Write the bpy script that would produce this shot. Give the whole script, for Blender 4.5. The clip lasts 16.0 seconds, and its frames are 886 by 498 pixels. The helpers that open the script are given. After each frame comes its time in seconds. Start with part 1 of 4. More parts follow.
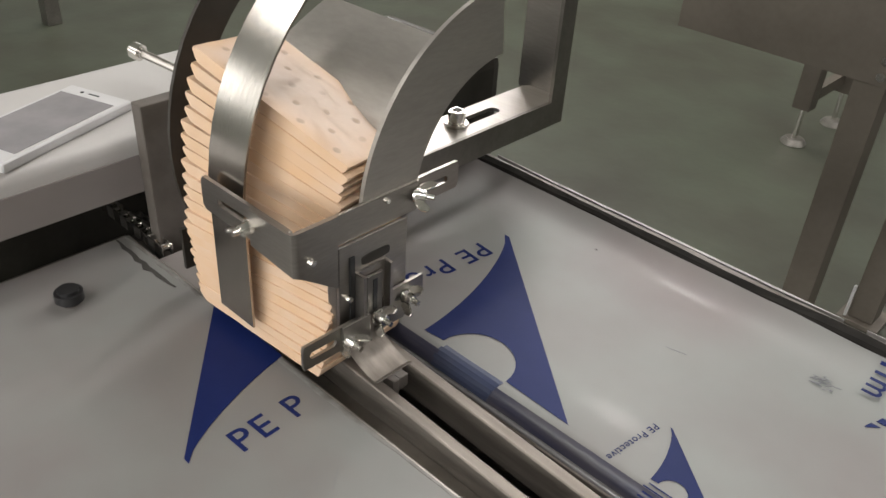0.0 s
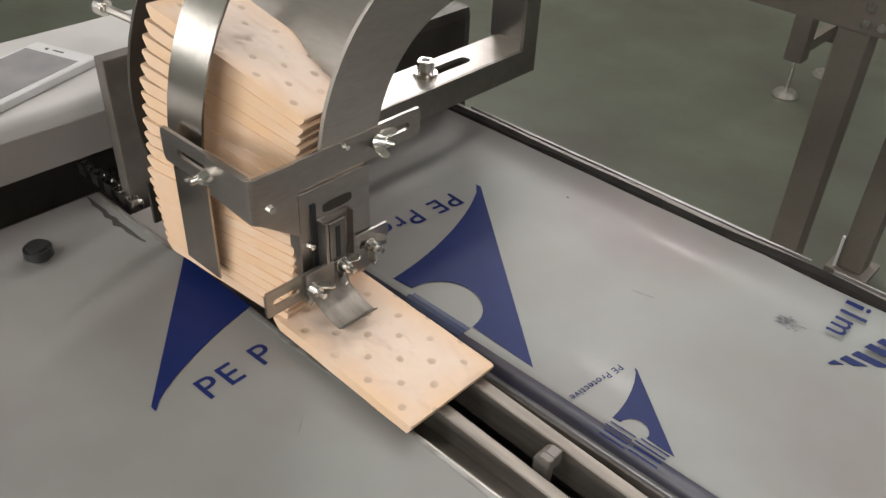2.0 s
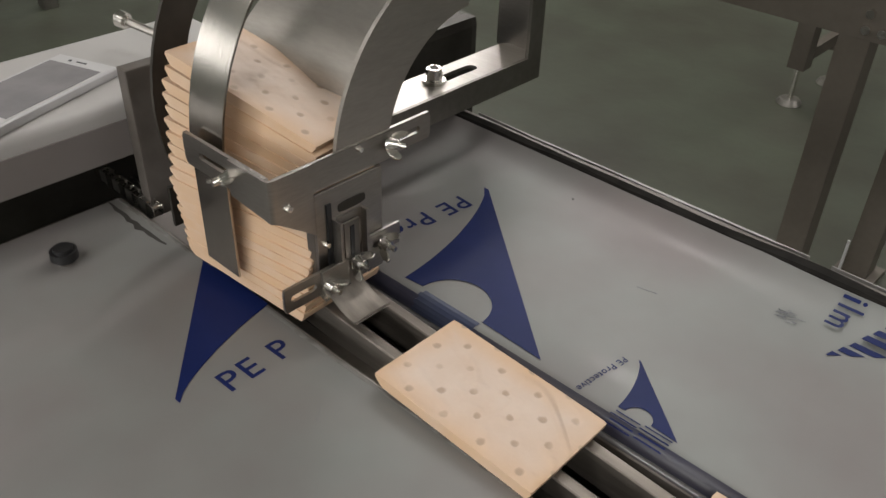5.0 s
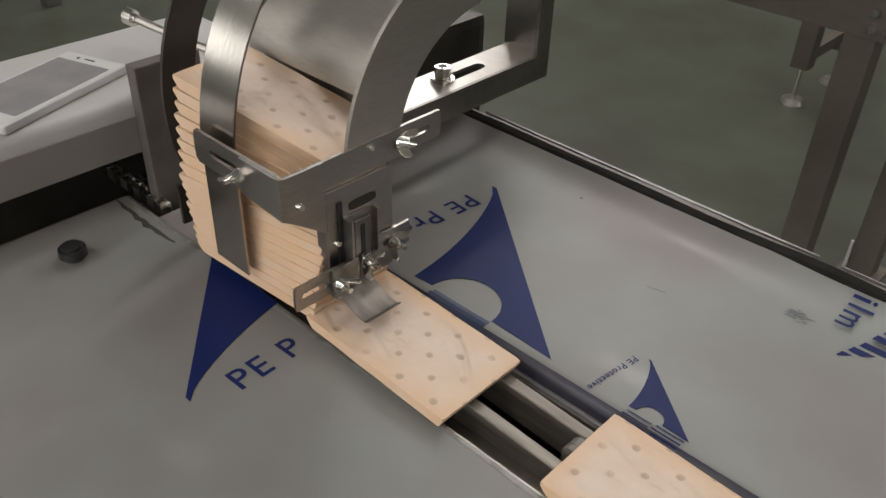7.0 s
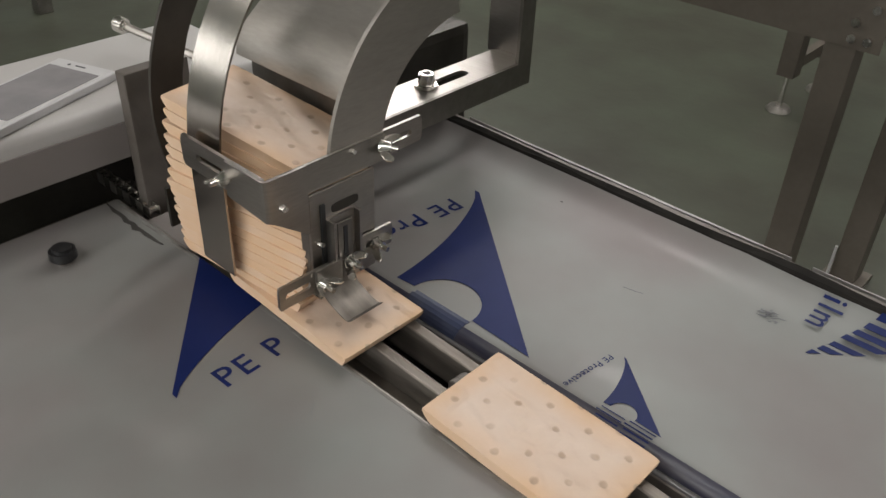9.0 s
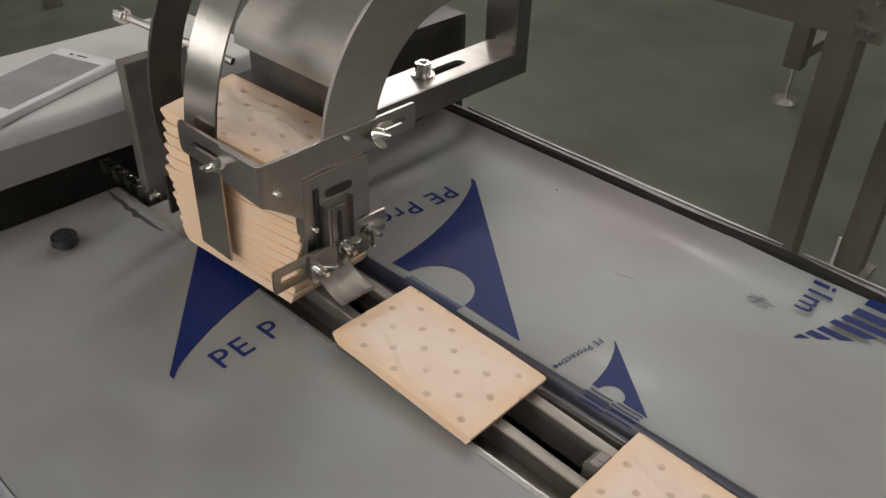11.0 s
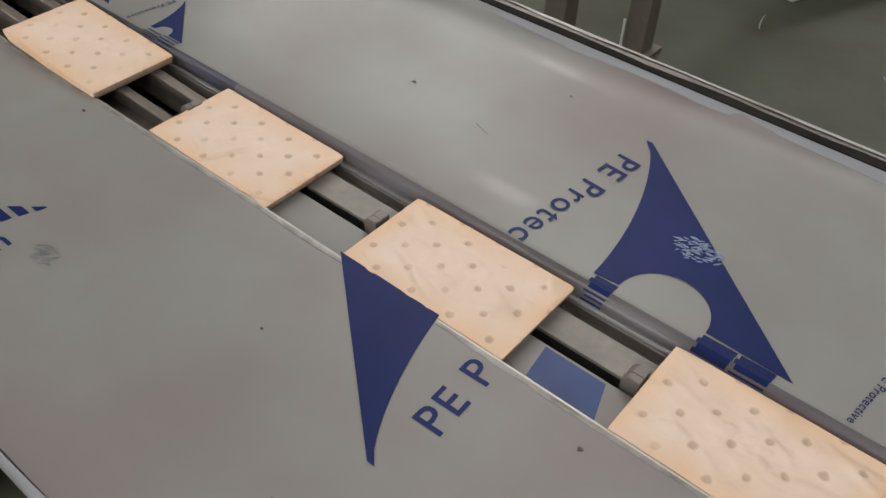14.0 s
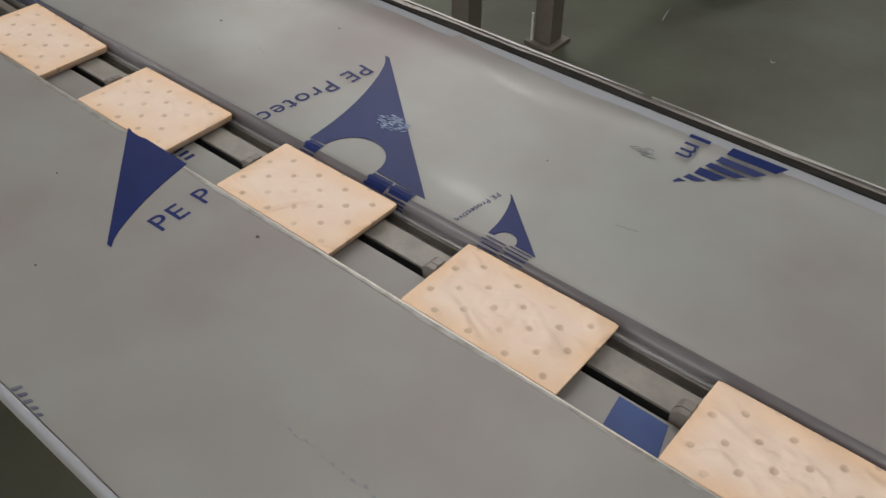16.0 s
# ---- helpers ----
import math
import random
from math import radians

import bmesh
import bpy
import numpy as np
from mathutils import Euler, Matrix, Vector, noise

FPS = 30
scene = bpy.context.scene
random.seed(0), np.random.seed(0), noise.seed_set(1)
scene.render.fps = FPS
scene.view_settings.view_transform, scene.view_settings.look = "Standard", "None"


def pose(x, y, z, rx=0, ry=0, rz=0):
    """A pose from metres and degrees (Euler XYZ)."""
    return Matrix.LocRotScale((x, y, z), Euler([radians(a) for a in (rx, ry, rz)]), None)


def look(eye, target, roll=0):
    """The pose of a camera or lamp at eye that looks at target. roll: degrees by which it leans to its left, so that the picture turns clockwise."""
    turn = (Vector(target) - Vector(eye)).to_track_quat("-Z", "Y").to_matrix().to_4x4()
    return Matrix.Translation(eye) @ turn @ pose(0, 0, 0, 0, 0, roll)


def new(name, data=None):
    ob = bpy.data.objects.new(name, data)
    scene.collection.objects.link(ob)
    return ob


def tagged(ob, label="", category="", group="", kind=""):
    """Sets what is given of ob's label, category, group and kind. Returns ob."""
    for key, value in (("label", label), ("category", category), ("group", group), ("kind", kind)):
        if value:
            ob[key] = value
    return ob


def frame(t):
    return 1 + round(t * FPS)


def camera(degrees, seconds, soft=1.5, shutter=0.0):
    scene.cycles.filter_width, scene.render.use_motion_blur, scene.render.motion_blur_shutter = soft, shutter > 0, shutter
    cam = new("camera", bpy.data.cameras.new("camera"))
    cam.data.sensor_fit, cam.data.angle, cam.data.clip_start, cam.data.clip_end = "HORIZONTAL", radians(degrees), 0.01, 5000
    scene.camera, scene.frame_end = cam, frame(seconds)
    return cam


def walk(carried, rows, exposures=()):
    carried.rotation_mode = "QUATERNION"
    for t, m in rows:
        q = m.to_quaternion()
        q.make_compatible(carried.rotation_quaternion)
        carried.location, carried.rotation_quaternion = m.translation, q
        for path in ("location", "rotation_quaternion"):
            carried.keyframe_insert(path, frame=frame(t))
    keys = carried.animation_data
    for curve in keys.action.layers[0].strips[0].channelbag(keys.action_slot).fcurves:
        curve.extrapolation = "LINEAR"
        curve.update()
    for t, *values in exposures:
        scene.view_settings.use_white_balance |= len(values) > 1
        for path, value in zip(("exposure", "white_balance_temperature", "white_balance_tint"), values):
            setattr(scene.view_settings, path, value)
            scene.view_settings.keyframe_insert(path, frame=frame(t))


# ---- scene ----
cam = camera(55.2, 16.0)
PATH = [
    (0, (0.433, -0.327, 1.23), (-0.681, 0.918, 0.131), 3.8),
    (0.5, (0.442, -0.327, 1.233), (-0.653, 0.929, 0.128), 4.2),
    (1, (0.439, -0.334, 1.232), (-0.64, 0.93, 0.119), 4.1),
    (1.5, (0.448, -0.324, 1.229), (-0.633, 0.914, 0.09), 3.2),
    (2, (0.46, -0.314, 1.221), (-0.62, 0.898, 0.053), 2.7),
    (2.5, (0.467, -0.315, 1.22), (-0.617, 0.889, 0.047), 2.5),
    (3, (0.469, -0.328, 1.221), (-0.629, 0.868, 0.053), 2.3),
    (3.5, (0.474, -0.333, 1.223), (-0.636, 0.858, 0.061), 2.0),
    (4, (0.478, -0.334, 1.228), (-0.637, 0.868, 0.083), 1.9),
    (6.5, (0.473, -0.34, 1.225), (-0.62, 0.879, 0.076), 2.1),
    (7, (0.471, -0.341, 1.226), (-0.633, 0.87, 0.079), 2.0),
    (7.5, (0.478, -0.34, 1.229), (-0.624, 0.878, 0.088), 2.2),
    (8, (0.485, -0.342, 1.23), (-0.618, 0.884, 0.099), 2.4),
    (8.5, (0.489, -0.345, 1.232), (-0.611, 0.884, 0.101), 2.3),
    (10.8, (0.494, -0.352, 1.234), (-0.607, 0.868, 0.093), 2.2),
    (11, (0.51, -0.348, 1.234), (-0.6, 0.86, 0.09), 1.9),
    (11.5, (0.581, -0.342, 1.234), (-0.555, 0.804, 0.053), 1.5),
    (12, (0.697, -0.333, 1.235), (-0.443, 0.754, 0.003), 1.2),
    (12.5, (0.794, -0.327, 1.226), (-0.304, 0.748, -0.055), 0.8),
    (13, (0.832, -0.322, 1.215), (-0.168, 0.771, -0.129), 0.7),
    (13.5, (0.897, -0.309, 1.21), (-0.016, 0.808, -0.175), 1.2),
    (14, (0.984, -0.323, 1.213), (0.08, 0.802, -0.171), 1.8),
    (14.5, (1.065, -0.337, 1.225), (0.201, 0.824, -0.155), 2.9),
    (15, (1.13, -0.334, 1.236), (0.266, 0.837, -0.136), 2.0),
    (15.5, (1.238, -0.345, 1.248), (0.319, 0.804, -0.106), 0.4),
    (16, (1.346, -0.363, 1.257), (0.387, 0.771, -0.082), -0.2),
]
walk(cam, [(t, look(eye, target, roll)) for t, eye, target, roll in PATH],
     [(0.0, 0.42), (1.0, 0.44), (2.0, 0.4), (2.6, 0.05), (3.0, -0.12), (4.0, -0.12), (6.5, -0.12), (8.5, -0.1), (11.0, -0.08), (12.0, -0.01), (16.0, 0.04)])

# ---- light ----
T = 0.78          # height of the table's sheet
world = bpy.data.worlds.new("world")
scene.world = world
world.use_nodes = True
world.node_tree.nodes["Background"].inputs[0].default_value = (0.9, 0.95, 1.0, 1)
world.node_tree.nodes["Background"].inputs[1].default_value = 0.4


def lamp(name, x, y, z, sx, sy, watts, colour):
    data = bpy.data.lights.new(name, "AREA")
    data.shape, data.size, data.size_y, data.energy, data.color = "RECTANGLE", sx, sy, watts, colour
    ob = new(name, data)
    ob.matrix_world = pose(x, y, z, 0, 0, 0)
    return ob


# unseen battens, added and spread to balance the light and soften shadows
BATTENS = ((-3.4, 3.4, 64), (-1.9, 3.5, 30), (0.2, 5.6, 34), (2.4, 3.0, 28), (4.6, 3.4, 26), (0.3, 1.3, 19), (-3.0, -1.8, 26), (-0.6, -2.4, 30), (1.8, -2.4, 36), (4.2, -1.6, 28))
PANEL = (-0.92, 2.45)
lamp("ceiling_lamp", *PANEL, 3.28, 0.3, 0.3, 36, (1.0, 0.965, 0.94))
for lx, ly, w in BATTENS:
    lamp("ceiling_lamp", lx, ly, 3.28, 0.6, 1.25, w, (1.0, 0.965, 0.94))

# daylight: an unseen window added behind the camera to brighten upright faces, and one beside the feeder
for x, y, z, sx, sy, watts, turn in ((0.6, -4.97, 1.65, 4.0, 1.5, 125, 0), (-5.97, -3.9, 1.9, 1.8, 1.3, 34, -90)):
    lamp("window_light", x, y, z, sx, sy, watts, (1.0, 0.985, 0.96)).matrix_world = Matrix.Translation((x, y, z)) @ pose(0, 0, 0, 0, 0, turn) @ pose(0, 0, 0, 90, 0, 0)


# ---- materials ----
def material(name, base, rough=0.5, metal=0.0, spot=None, scale=8.0, amount=0.35, bump=0.0, bump_scale=60.0, grain=0.0, rough_var=0.0, spec=0.5, stretch=(1, 1, 1), coat=0.0):
    """A surface with two scales of colour variation, bump and uneven gloss, in object space."""
    m = bpy.data.materials.new(name)
    m.use_nodes = True
    nt = m.node_tree
    n, l = nt.nodes, nt.links
    b = n["Principled BSDF"]
    b.inputs["Roughness"].default_value, b.inputs["Metallic"].default_value = rough, metal
    b.inputs["Specular IOR Level"].default_value = spec
    b.inputs["Coat Weight"].default_value = coat
    b.inputs["Coat Roughness"].default_value = 0.12
    geo = n.new("ShaderNodeTexCoord")
    mp = n.new("ShaderNodeMapping")
    mp.inputs["Scale"].default_value = stretch
    l.new(geo.outputs["Object"], mp.inputs["Vector"])
    big = n.new("ShaderNodeTexNoise")
    big.inputs["Scale"].default_value, big.inputs["Detail"].default_value = scale, 4
    l.new(mp.outputs[0], big.inputs["Vector"])
    fine = n.new("ShaderNodeTexNoise")
    fine.inputs["Scale"].default_value, fine.inputs["Detail"].default_value = bump_scale, 5
    l.new(mp.outputs[0], fine.inputs["Vector"])
    ramp = n.new("ShaderNodeMapRange")
    ramp.inputs["From Min"].default_value, ramp.inputs["From Max"].default_value = 0.35, 0.7
    ramp.inputs["To Min"].default_value, ramp.inputs["To Max"].default_value = 0.0, amount
    l.new(big.outputs["Fac"], ramp.inputs["Value"])
    mix = n.new("ShaderNodeMix")
    mix.data_type = "RGBA"
    mix.inputs[6].default_value = (*base, 1)
    mix.inputs[7].default_value = (*(spot or tuple(c * 0.6 for c in base)), 1)
    l.new(ramp.outputs[0], mix.inputs[0])
    out = mix.outputs[2]
    if grain:
        g = n.new("ShaderNodeMix")
        g.data_type, g.blend_type = "RGBA", "MULTIPLY"
        g.inputs[0].default_value = grain
        l.new(out, g.inputs[6])
        l.new(fine.outputs["Fac"], g.inputs[7])
        out = g.outputs[2]
    l.new(out, b.inputs["Base Color"])
    if rough_var:
        r = n.new("ShaderNodeMapRange")
        r.inputs["To Min"].default_value, r.inputs["To Max"].default_value = rough - rough_var, rough + rough_var
        l.new(big.outputs["Fac"], r.inputs["Value"])
        l.new(r.outputs[0], b.inputs["Roughness"])
    if bump:
        bp = n.new("ShaderNodeBump")
        bp.inputs["Strength"].default_value, bp.inputs["Distance"].default_value = bump, 0.002
        l.new(fine.outputs["Fac"], bp.inputs["Height"])
        l.new(bp.outputs[0], b.inputs["Normal"])
    return m


FILM = material("filmed_sheet", (0.228, 0.234, 0.224), 0.46, 0.0, (0.198, 0.171, 0.166), 5.0, 1.0, 0.06, 14.0, 0.12, 0.08, 0.36, coat=0.022)
BLUE = material("blue_print", (0.007, 0.0145, 0.075), 0.46, 0.0, (0.015, 0.025, 0.115), 9.0, 0.6, 0.05, 40.0, 0.0, 0.0, 0.12)
STEEL = material("brushed_steel", (0.37, 0.345, 0.315), 0.36, 1.0, (0.44, 0.41, 0.38), 7.0, 0.7, 0.06, 90.0, 0.25, 0.08, 0.5, (1, 1, 6))
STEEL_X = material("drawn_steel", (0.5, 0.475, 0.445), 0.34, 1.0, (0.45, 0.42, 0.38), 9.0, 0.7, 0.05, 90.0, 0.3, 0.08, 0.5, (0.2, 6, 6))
SATIN = material("satin_steel", (0.5, 0.47, 0.43), 0.52, 1.0, (0.42, 0.39, 0.355), 8.0, 0.7, 0.06, 90.0, 0.2, 0.06, 0.5, (1, 1, 5))
POLISHED = material("polished_strap_steel", (0.46, 0.43, 0.395), 0.22, 1.0, (0.4, 0.37, 0.335), 9.0, 0.7, 0.05, 90.0, 0.2, 0.06, 0.5, (5, 1, 1))
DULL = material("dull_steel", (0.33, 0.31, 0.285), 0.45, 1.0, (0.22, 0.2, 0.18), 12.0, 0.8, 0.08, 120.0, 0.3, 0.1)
DARK = material("dark_steel", (0.075, 0.068, 0.06), 0.5, 0.6, (0.04, 0.036, 0.03), 14.0, 0.8, 0.06, 120.0, 0.2, 0.1)
CHROME = material("bright_zinc", (0.78, 0.76, 0.72), 0.2, 1.0, (0.55, 0.52, 0.48), 60.0, 0.7, 0.05, 300.0)
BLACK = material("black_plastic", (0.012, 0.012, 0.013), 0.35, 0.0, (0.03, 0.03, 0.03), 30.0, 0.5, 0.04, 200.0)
PLASTIC = material("grey_guide_plastic", (0.255, 0.235, 0.21), 0.55, 0.0, (0.17, 0.155, 0.135), 30.0, 0.9, 0.1, 140.0, 0.3)
WHITE = material("white_enamel", (0.46, 0.445, 0.43), 0.4, 0.0, (0.4, 0.38, 0.365), 5.0, 0.8, 0.03, 60.0)
PHONE = material("white_phone_shell", (0.5, 0.49, 0.49), 0.3, 0.0, (0.58, 0.57, 0.57), 20.0, 0.5)
GLASS = material("dark_phone_glass", (0.26, 0.245, 0.25), 0.22, 0.0, (0.16, 0.155, 0.16), 30.0, 0.6)
FLOOR = material("green_floor_paint", (0.059, 0.066, 0.045), 0.46, 0.0, (0.036, 0.033, 0.022), 2.2, 0.95, 0.12, 35.0, 0.2, 0.12, 0.4)
WALL = material("pale_wall", (0.5, 0.52, 0.48), 0.7, 0.0, (0.42, 0.44, 0.4), 1.2, 0.7, 0.05, 30.0)
BROWN = material("brown_grey_painted_steel", (0.14, 0.12, 0.098), 0.5, 0.2, (0.09, 0.075, 0.06), 6.0, 0.8, 0.05, 80.0, 0.2)
GUIDE = material("worn_guide_steel", (0.27, 0.24, 0.21), 0.5, 0.7, (0.15, 0.13, 0.11), 30.0, 0.9, 0.15, 90.0, 0.3, 0.1, 0.5, (0.3, 3, 3))
RAIL = material("worn_edge_rail", (0.2, 0.177, 0.16), 0.5, 0.2, (0.1, 0.085, 0.07), 16.0, 0.9, 0.3, 70.0, 0.3)
GREY_PANEL = material("brownish_grey", (0.24, 0.215, 0.205), 0.45, 0.0, (0.19, 0.168, 0.16), 7.0, 0.9, 0.04, 60.0)
GLOSS_FILM = material("glossy_rolled_film", (0.2, 0.195, 0.2), 0.14, 0.0, (0.15, 0.145, 0.15), 20.0, 0.8, 0.1, 60.0, 0.0, 0.04, 0.7)
# slate blue for the print's reflection in the slot wall, laid on as colour
MIRROR_BLUE = material("mirrored_blue_print", (0.034, 0.043, 0.085), 0.4, 0.0, (0.06, 0.068, 0.1), 30.0, 0.8, 0.1, 80.0, 0.0, 0.0, 0.3)
BRIGHT_BLUE = material("bright_blue_print", (0.013, 0.035, 0.135), 0.42, 0.0, (0.02, 0.055, 0.18), 30.0, 0.7, 0.05, 60.0, 0.0, 0.0, 0.3)
PRINT_BLUE_WORN = material("worn_blue_print", (0.05, 0.055, 0.1), 0.5, 0.0, (0.12, 0.12, 0.14), 120.0, 0.9)
TORN = material("torn_clear_film", (0.33, 0.32, 0.31), 0.45, 0.0, (0.2, 0.185, 0.17), 40.0, 0.9, 0.2, 120.0)
PRINT_GREY = material("faint_grey_ink", (0.165, 0.168, 0.185), 0.5)
SCUFF = material("pale_scuff", (0.24, 0.31, 0.45), 0.6)
PALE_FILM = material("pale_loose_film", (0.21, 0.216, 0.24), 0.42, 0.0, (0.215, 0.218, 0.235), 14.0, 0.9, 0.15, 60.0, 0.1, 0.08, 0.5)
FOLD = material("folded_film", (0.27, 0.262, 0.25), 0.4, 0.0, (0.13, 0.115, 0.1), 60.0, 0.9, 0.2, 90.0, 0.2, 0.08, 0.45)
# colours for the dark reflection on the steep side of the rolled film
ROLL_SHADE_BLUE = material("navy_roll_shade", (0.035, 0.036, 0.062), 0.35, 0.0, (0.075, 0.07, 0.08), 40.0, 0.9, 0.1, 90.0, 0.0, 0.06, 0.4, (0.4, 3, 3))
ROLL_SHADE_GREY = material("purplish_roll_shade", (0.12, 0.108, 0.118), 0.32, 0.0, (0.075, 0.066, 0.07), 26.0, 0.9, 0.1, 90.0, 0.0, 0.06, 0.4, (0.4, 3, 3))
# black for the shaded gap between film and edge rail
GAP = material("matt_black_gap_shade", (0.014, 0.013, 0.012), 0.95, 0.0, (0.03, 0.027, 0.024), 30.0, 0.6, 0.1, 90.0, 0.0, 0.0, 0.1)
DIRT = material("dark_dirt", (0.05, 0.045, 0.04), 0.7)
WINDOW_GLASS = material("clear_window_glass", (0.85, 0.88, 0.87), 0.04, 0.0, (0.8, 0.83, 0.82), 3.0, 0.5)
WINDOW_GLASS.node_tree.nodes["Principled BSDF"].inputs["Transmission Weight"].default_value = 1.0
GLOW = bpy.data.materials.new("lamp_tube")
GLOW.use_nodes = True
GLOW.node_tree.nodes["Principled BSDF"].inputs["Emission Color"].default_value = (1.0, 0.95, 0.87, 1)
GLOW.node_tree.nodes["Principled BSDF"].inputs["Emission Strength"].default_value = 4.0


def biscuit_material():
    m = material("baked_biscuit", (0.675, 0.545, 0.45), 0.75, 0.0, (0.62, 0.455, 0.335), 28.0, 0.55, 0.12, 260.0, 0.05, 0.0, 0.25)
    nt = m.node_tree
    n, l = nt.nodes, nt.links
    b = n["Principled BSDF"]
    old = b.inputs["Base Color"].links[0].from_socket
    co = n.new("ShaderNodeTexCoord")
    warp = n.new("ShaderNodeTexNoise")
    warp.inputs["Scale"].default_value = 22
    l.new(co.outputs["Object"], warp.inputs["Vector"])
    sep = n.new("ShaderNodeSeparateXYZ")
    l.new(co.outputs["Object"], sep.inputs[0])
    terms = []
    for axis, half in ((0, 0.073), (1, 0.0425)):
        a = n.new("ShaderNodeMath")
        a.operation = "ABSOLUTE"
        l.new(sep.outputs[axis], a.inputs[0])
        r = n.new("ShaderNodeMapRange")
        r.inputs["From Min"].default_value, r.inputs["From Max"].default_value = half - 0.02, half
        l.new(a.outputs[0], r.inputs["Value"])
        terms.append(r.outputs[0])
    mx = n.new("ShaderNodeMath")
    mx.operation = "MAXIMUM"
    l.new(terms[0], mx.inputs[0]), l.new(terms[1], mx.inputs[1])
    ml = n.new("ShaderNodeMath")
    ml.operation = "MULTIPLY"
    l.new(mx.outputs[0], ml.inputs[0]), l.new(warp.outputs["Fac"], ml.inputs[1])
    brown = n.new("ShaderNodeMix")
    brown.data_type = "RGBA"
    brown.inputs[7].default_value = (0.63, 0.385, 0.2, 1)
    l.new(ml.outputs[0], brown.inputs[0]), l.new(old, brown.inputs[6])
    last = brown.outputs[2]
    for x0, y0 in ((-0.073 + 0.0105, -0.0425 + 0.02295), (-0.073 + 0.02766, -0.0425 + 0.0387)):
        d = []
        for axis, at, period in ((0, x0, 0.0343), (1, y0, 0.03145)):
            w = n.new("ShaderNodeMath")
            w.operation = "SUBTRACT"
            l.new(sep.outputs[axis], w.inputs[0])
            w.inputs[1].default_value = at
            v = n.new("ShaderNodeMath")
            v.operation = "WRAP"
            v.inputs[1].default_value, v.inputs[2].default_value = -period / 2, period / 2
            l.new(w.outputs[0], v.inputs[0])
            q = n.new("ShaderNodeMath")
            q.operation = "MULTIPLY"
            l.new(v.outputs[0], q.inputs[0]), l.new(v.outputs[0], q.inputs[1])
            d.append(q.outputs[0])
        add = n.new("ShaderNodeMath")
        add.operation = "ADD"
        l.new(d[0], add.inputs[0]), l.new(d[1], add.inputs[1])
        near = n.new("ShaderNodeMapRange")
        near.inputs["From Min"].default_value, near.inputs["From Max"].default_value = 1.3e-5, 3.4e-6
        near.inputs["To Max"].default_value = 0.8
        ragged = n.new("ShaderNodeTexNoise")
        ragged.inputs["Scale"].default_value = 130
        l.new(co.outputs["Object"], ragged.inputs["Vector"])
        size = n.new("ShaderNodeMapRange")
        size.inputs["To Min"].default_value, size.inputs["To Max"].default_value = 0.1, 1.9
        l.new(ragged.outputs["Fac"], size.inputs["Value"])
        far = n.new("ShaderNodeMath")
        far.operation = "MULTIPLY"
        l.new(add.outputs[0], far.inputs[0]), l.new(size.outputs[0], far.inputs[1])
        l.new(far.outputs[0], near.inputs["Value"])
        uneven = n.new("ShaderNodeMath")
        uneven.operation = "MULTIPLY"
        patch = n.new("ShaderNodeMapRange")
        patch.inputs["From Min"].default_value, patch.inputs["From Max"].default_value = 0.3, 0.52
        l.new(warp.outputs["Fac"], patch.inputs["Value"])
        l.new(near.outputs[0], uneven.inputs[0]), l.new(patch.outputs[0], uneven.inputs[1])
        hole = n.new("ShaderNodeMix")
        hole.data_type = "RGBA"
        hole.inputs[7].default_value = (0.40, 0.29, 0.21, 1)
        l.new(uneven.outputs[0], hole.inputs[0]), l.new(last, hole.inputs[6])
        last = hole.outputs[2]
    l.new(last, b.inputs["Base Color"])
    b.inputs["Roughness"].default_value = 0.52
    b.inputs["Specular IOR Level"].default_value = 0.3
    # creases in the crust, running slantwise, each biscuit with its own
    info = n.new("ShaderNodeObjectInfo")
    shift = n.new("ShaderNodeVectorMath")
    shift.operation = "MULTIPLY_ADD"
    shift.inputs[1].default_value = (7, 5, 3)
    l.new(info.outputs["Random"], shift.inputs[0]), l.new(co.outputs["Object"], shift.inputs[2])
    l.new(shift.outputs[0], warp.inputs["Vector"])
    turn = n.new("ShaderNodeMapping")
    turn.inputs["Rotation"].default_value = (0, 0, radians(20))
    turn.inputs["Scale"].default_value = (15, 21, 15)
    l.new(shift.outputs[0], turn.inputs["Vector"])
    crease = n.new("ShaderNodeTexNoise")
    crease.inputs["Scale"].default_value, crease.inputs["Detail"].default_value = 1.0, 0.3
    crease.inputs["Distortion"].default_value = 0.5
    l.new(turn.outputs[0], crease.inputs["Vector"])
    middle = n.new("ShaderNodeMath")
    middle.operation = "SUBTRACT"
    middle.inputs[1].default_value = 0.5
    l.new(crease.outputs["Fac"], middle.inputs[0])
    ridge = n.new("ShaderNodeMath")
    ridge.operation = "ABSOLUTE"
    l.new(middle.outputs[0], ridge.inputs[0])
    fold = n.new("ShaderNodeMapRange")
    fold.interpolation_type = "SMOOTHSTEP"
    fold.inputs["From Min"].default_value, fold.inputs["From Max"].default_value = 0.1, 0.0
    l.new(ridge.outputs[0], fold.inputs["Value"])
    # only here and there, and only on the flat faces
    where = n.new("ShaderNodeTexNoise")
    where.inputs["Scale"].default_value = 17
    l.new(shift.outputs[0], where.inputs["Vector"])
    spots = n.new("ShaderNodeMapRange")
    spots.inputs["From Min"].default_value, spots.inputs["From Max"].default_value = 0.42, 0.62
    l.new(where.outputs["Fac"], spots.inputs["Value"])
    face = n.new("ShaderNodeSeparateXYZ")
    l.new(co.outputs["Normal"], face.inputs[0])
    flat = n.new("ShaderNodeMapRange")
    flat.inputs["From Min"].default_value, flat.inputs["From Max"].default_value = 0.6, 0.95
    l.new(face.outputs[2], flat.inputs["Value"])
    once = n.new("ShaderNodeMath")
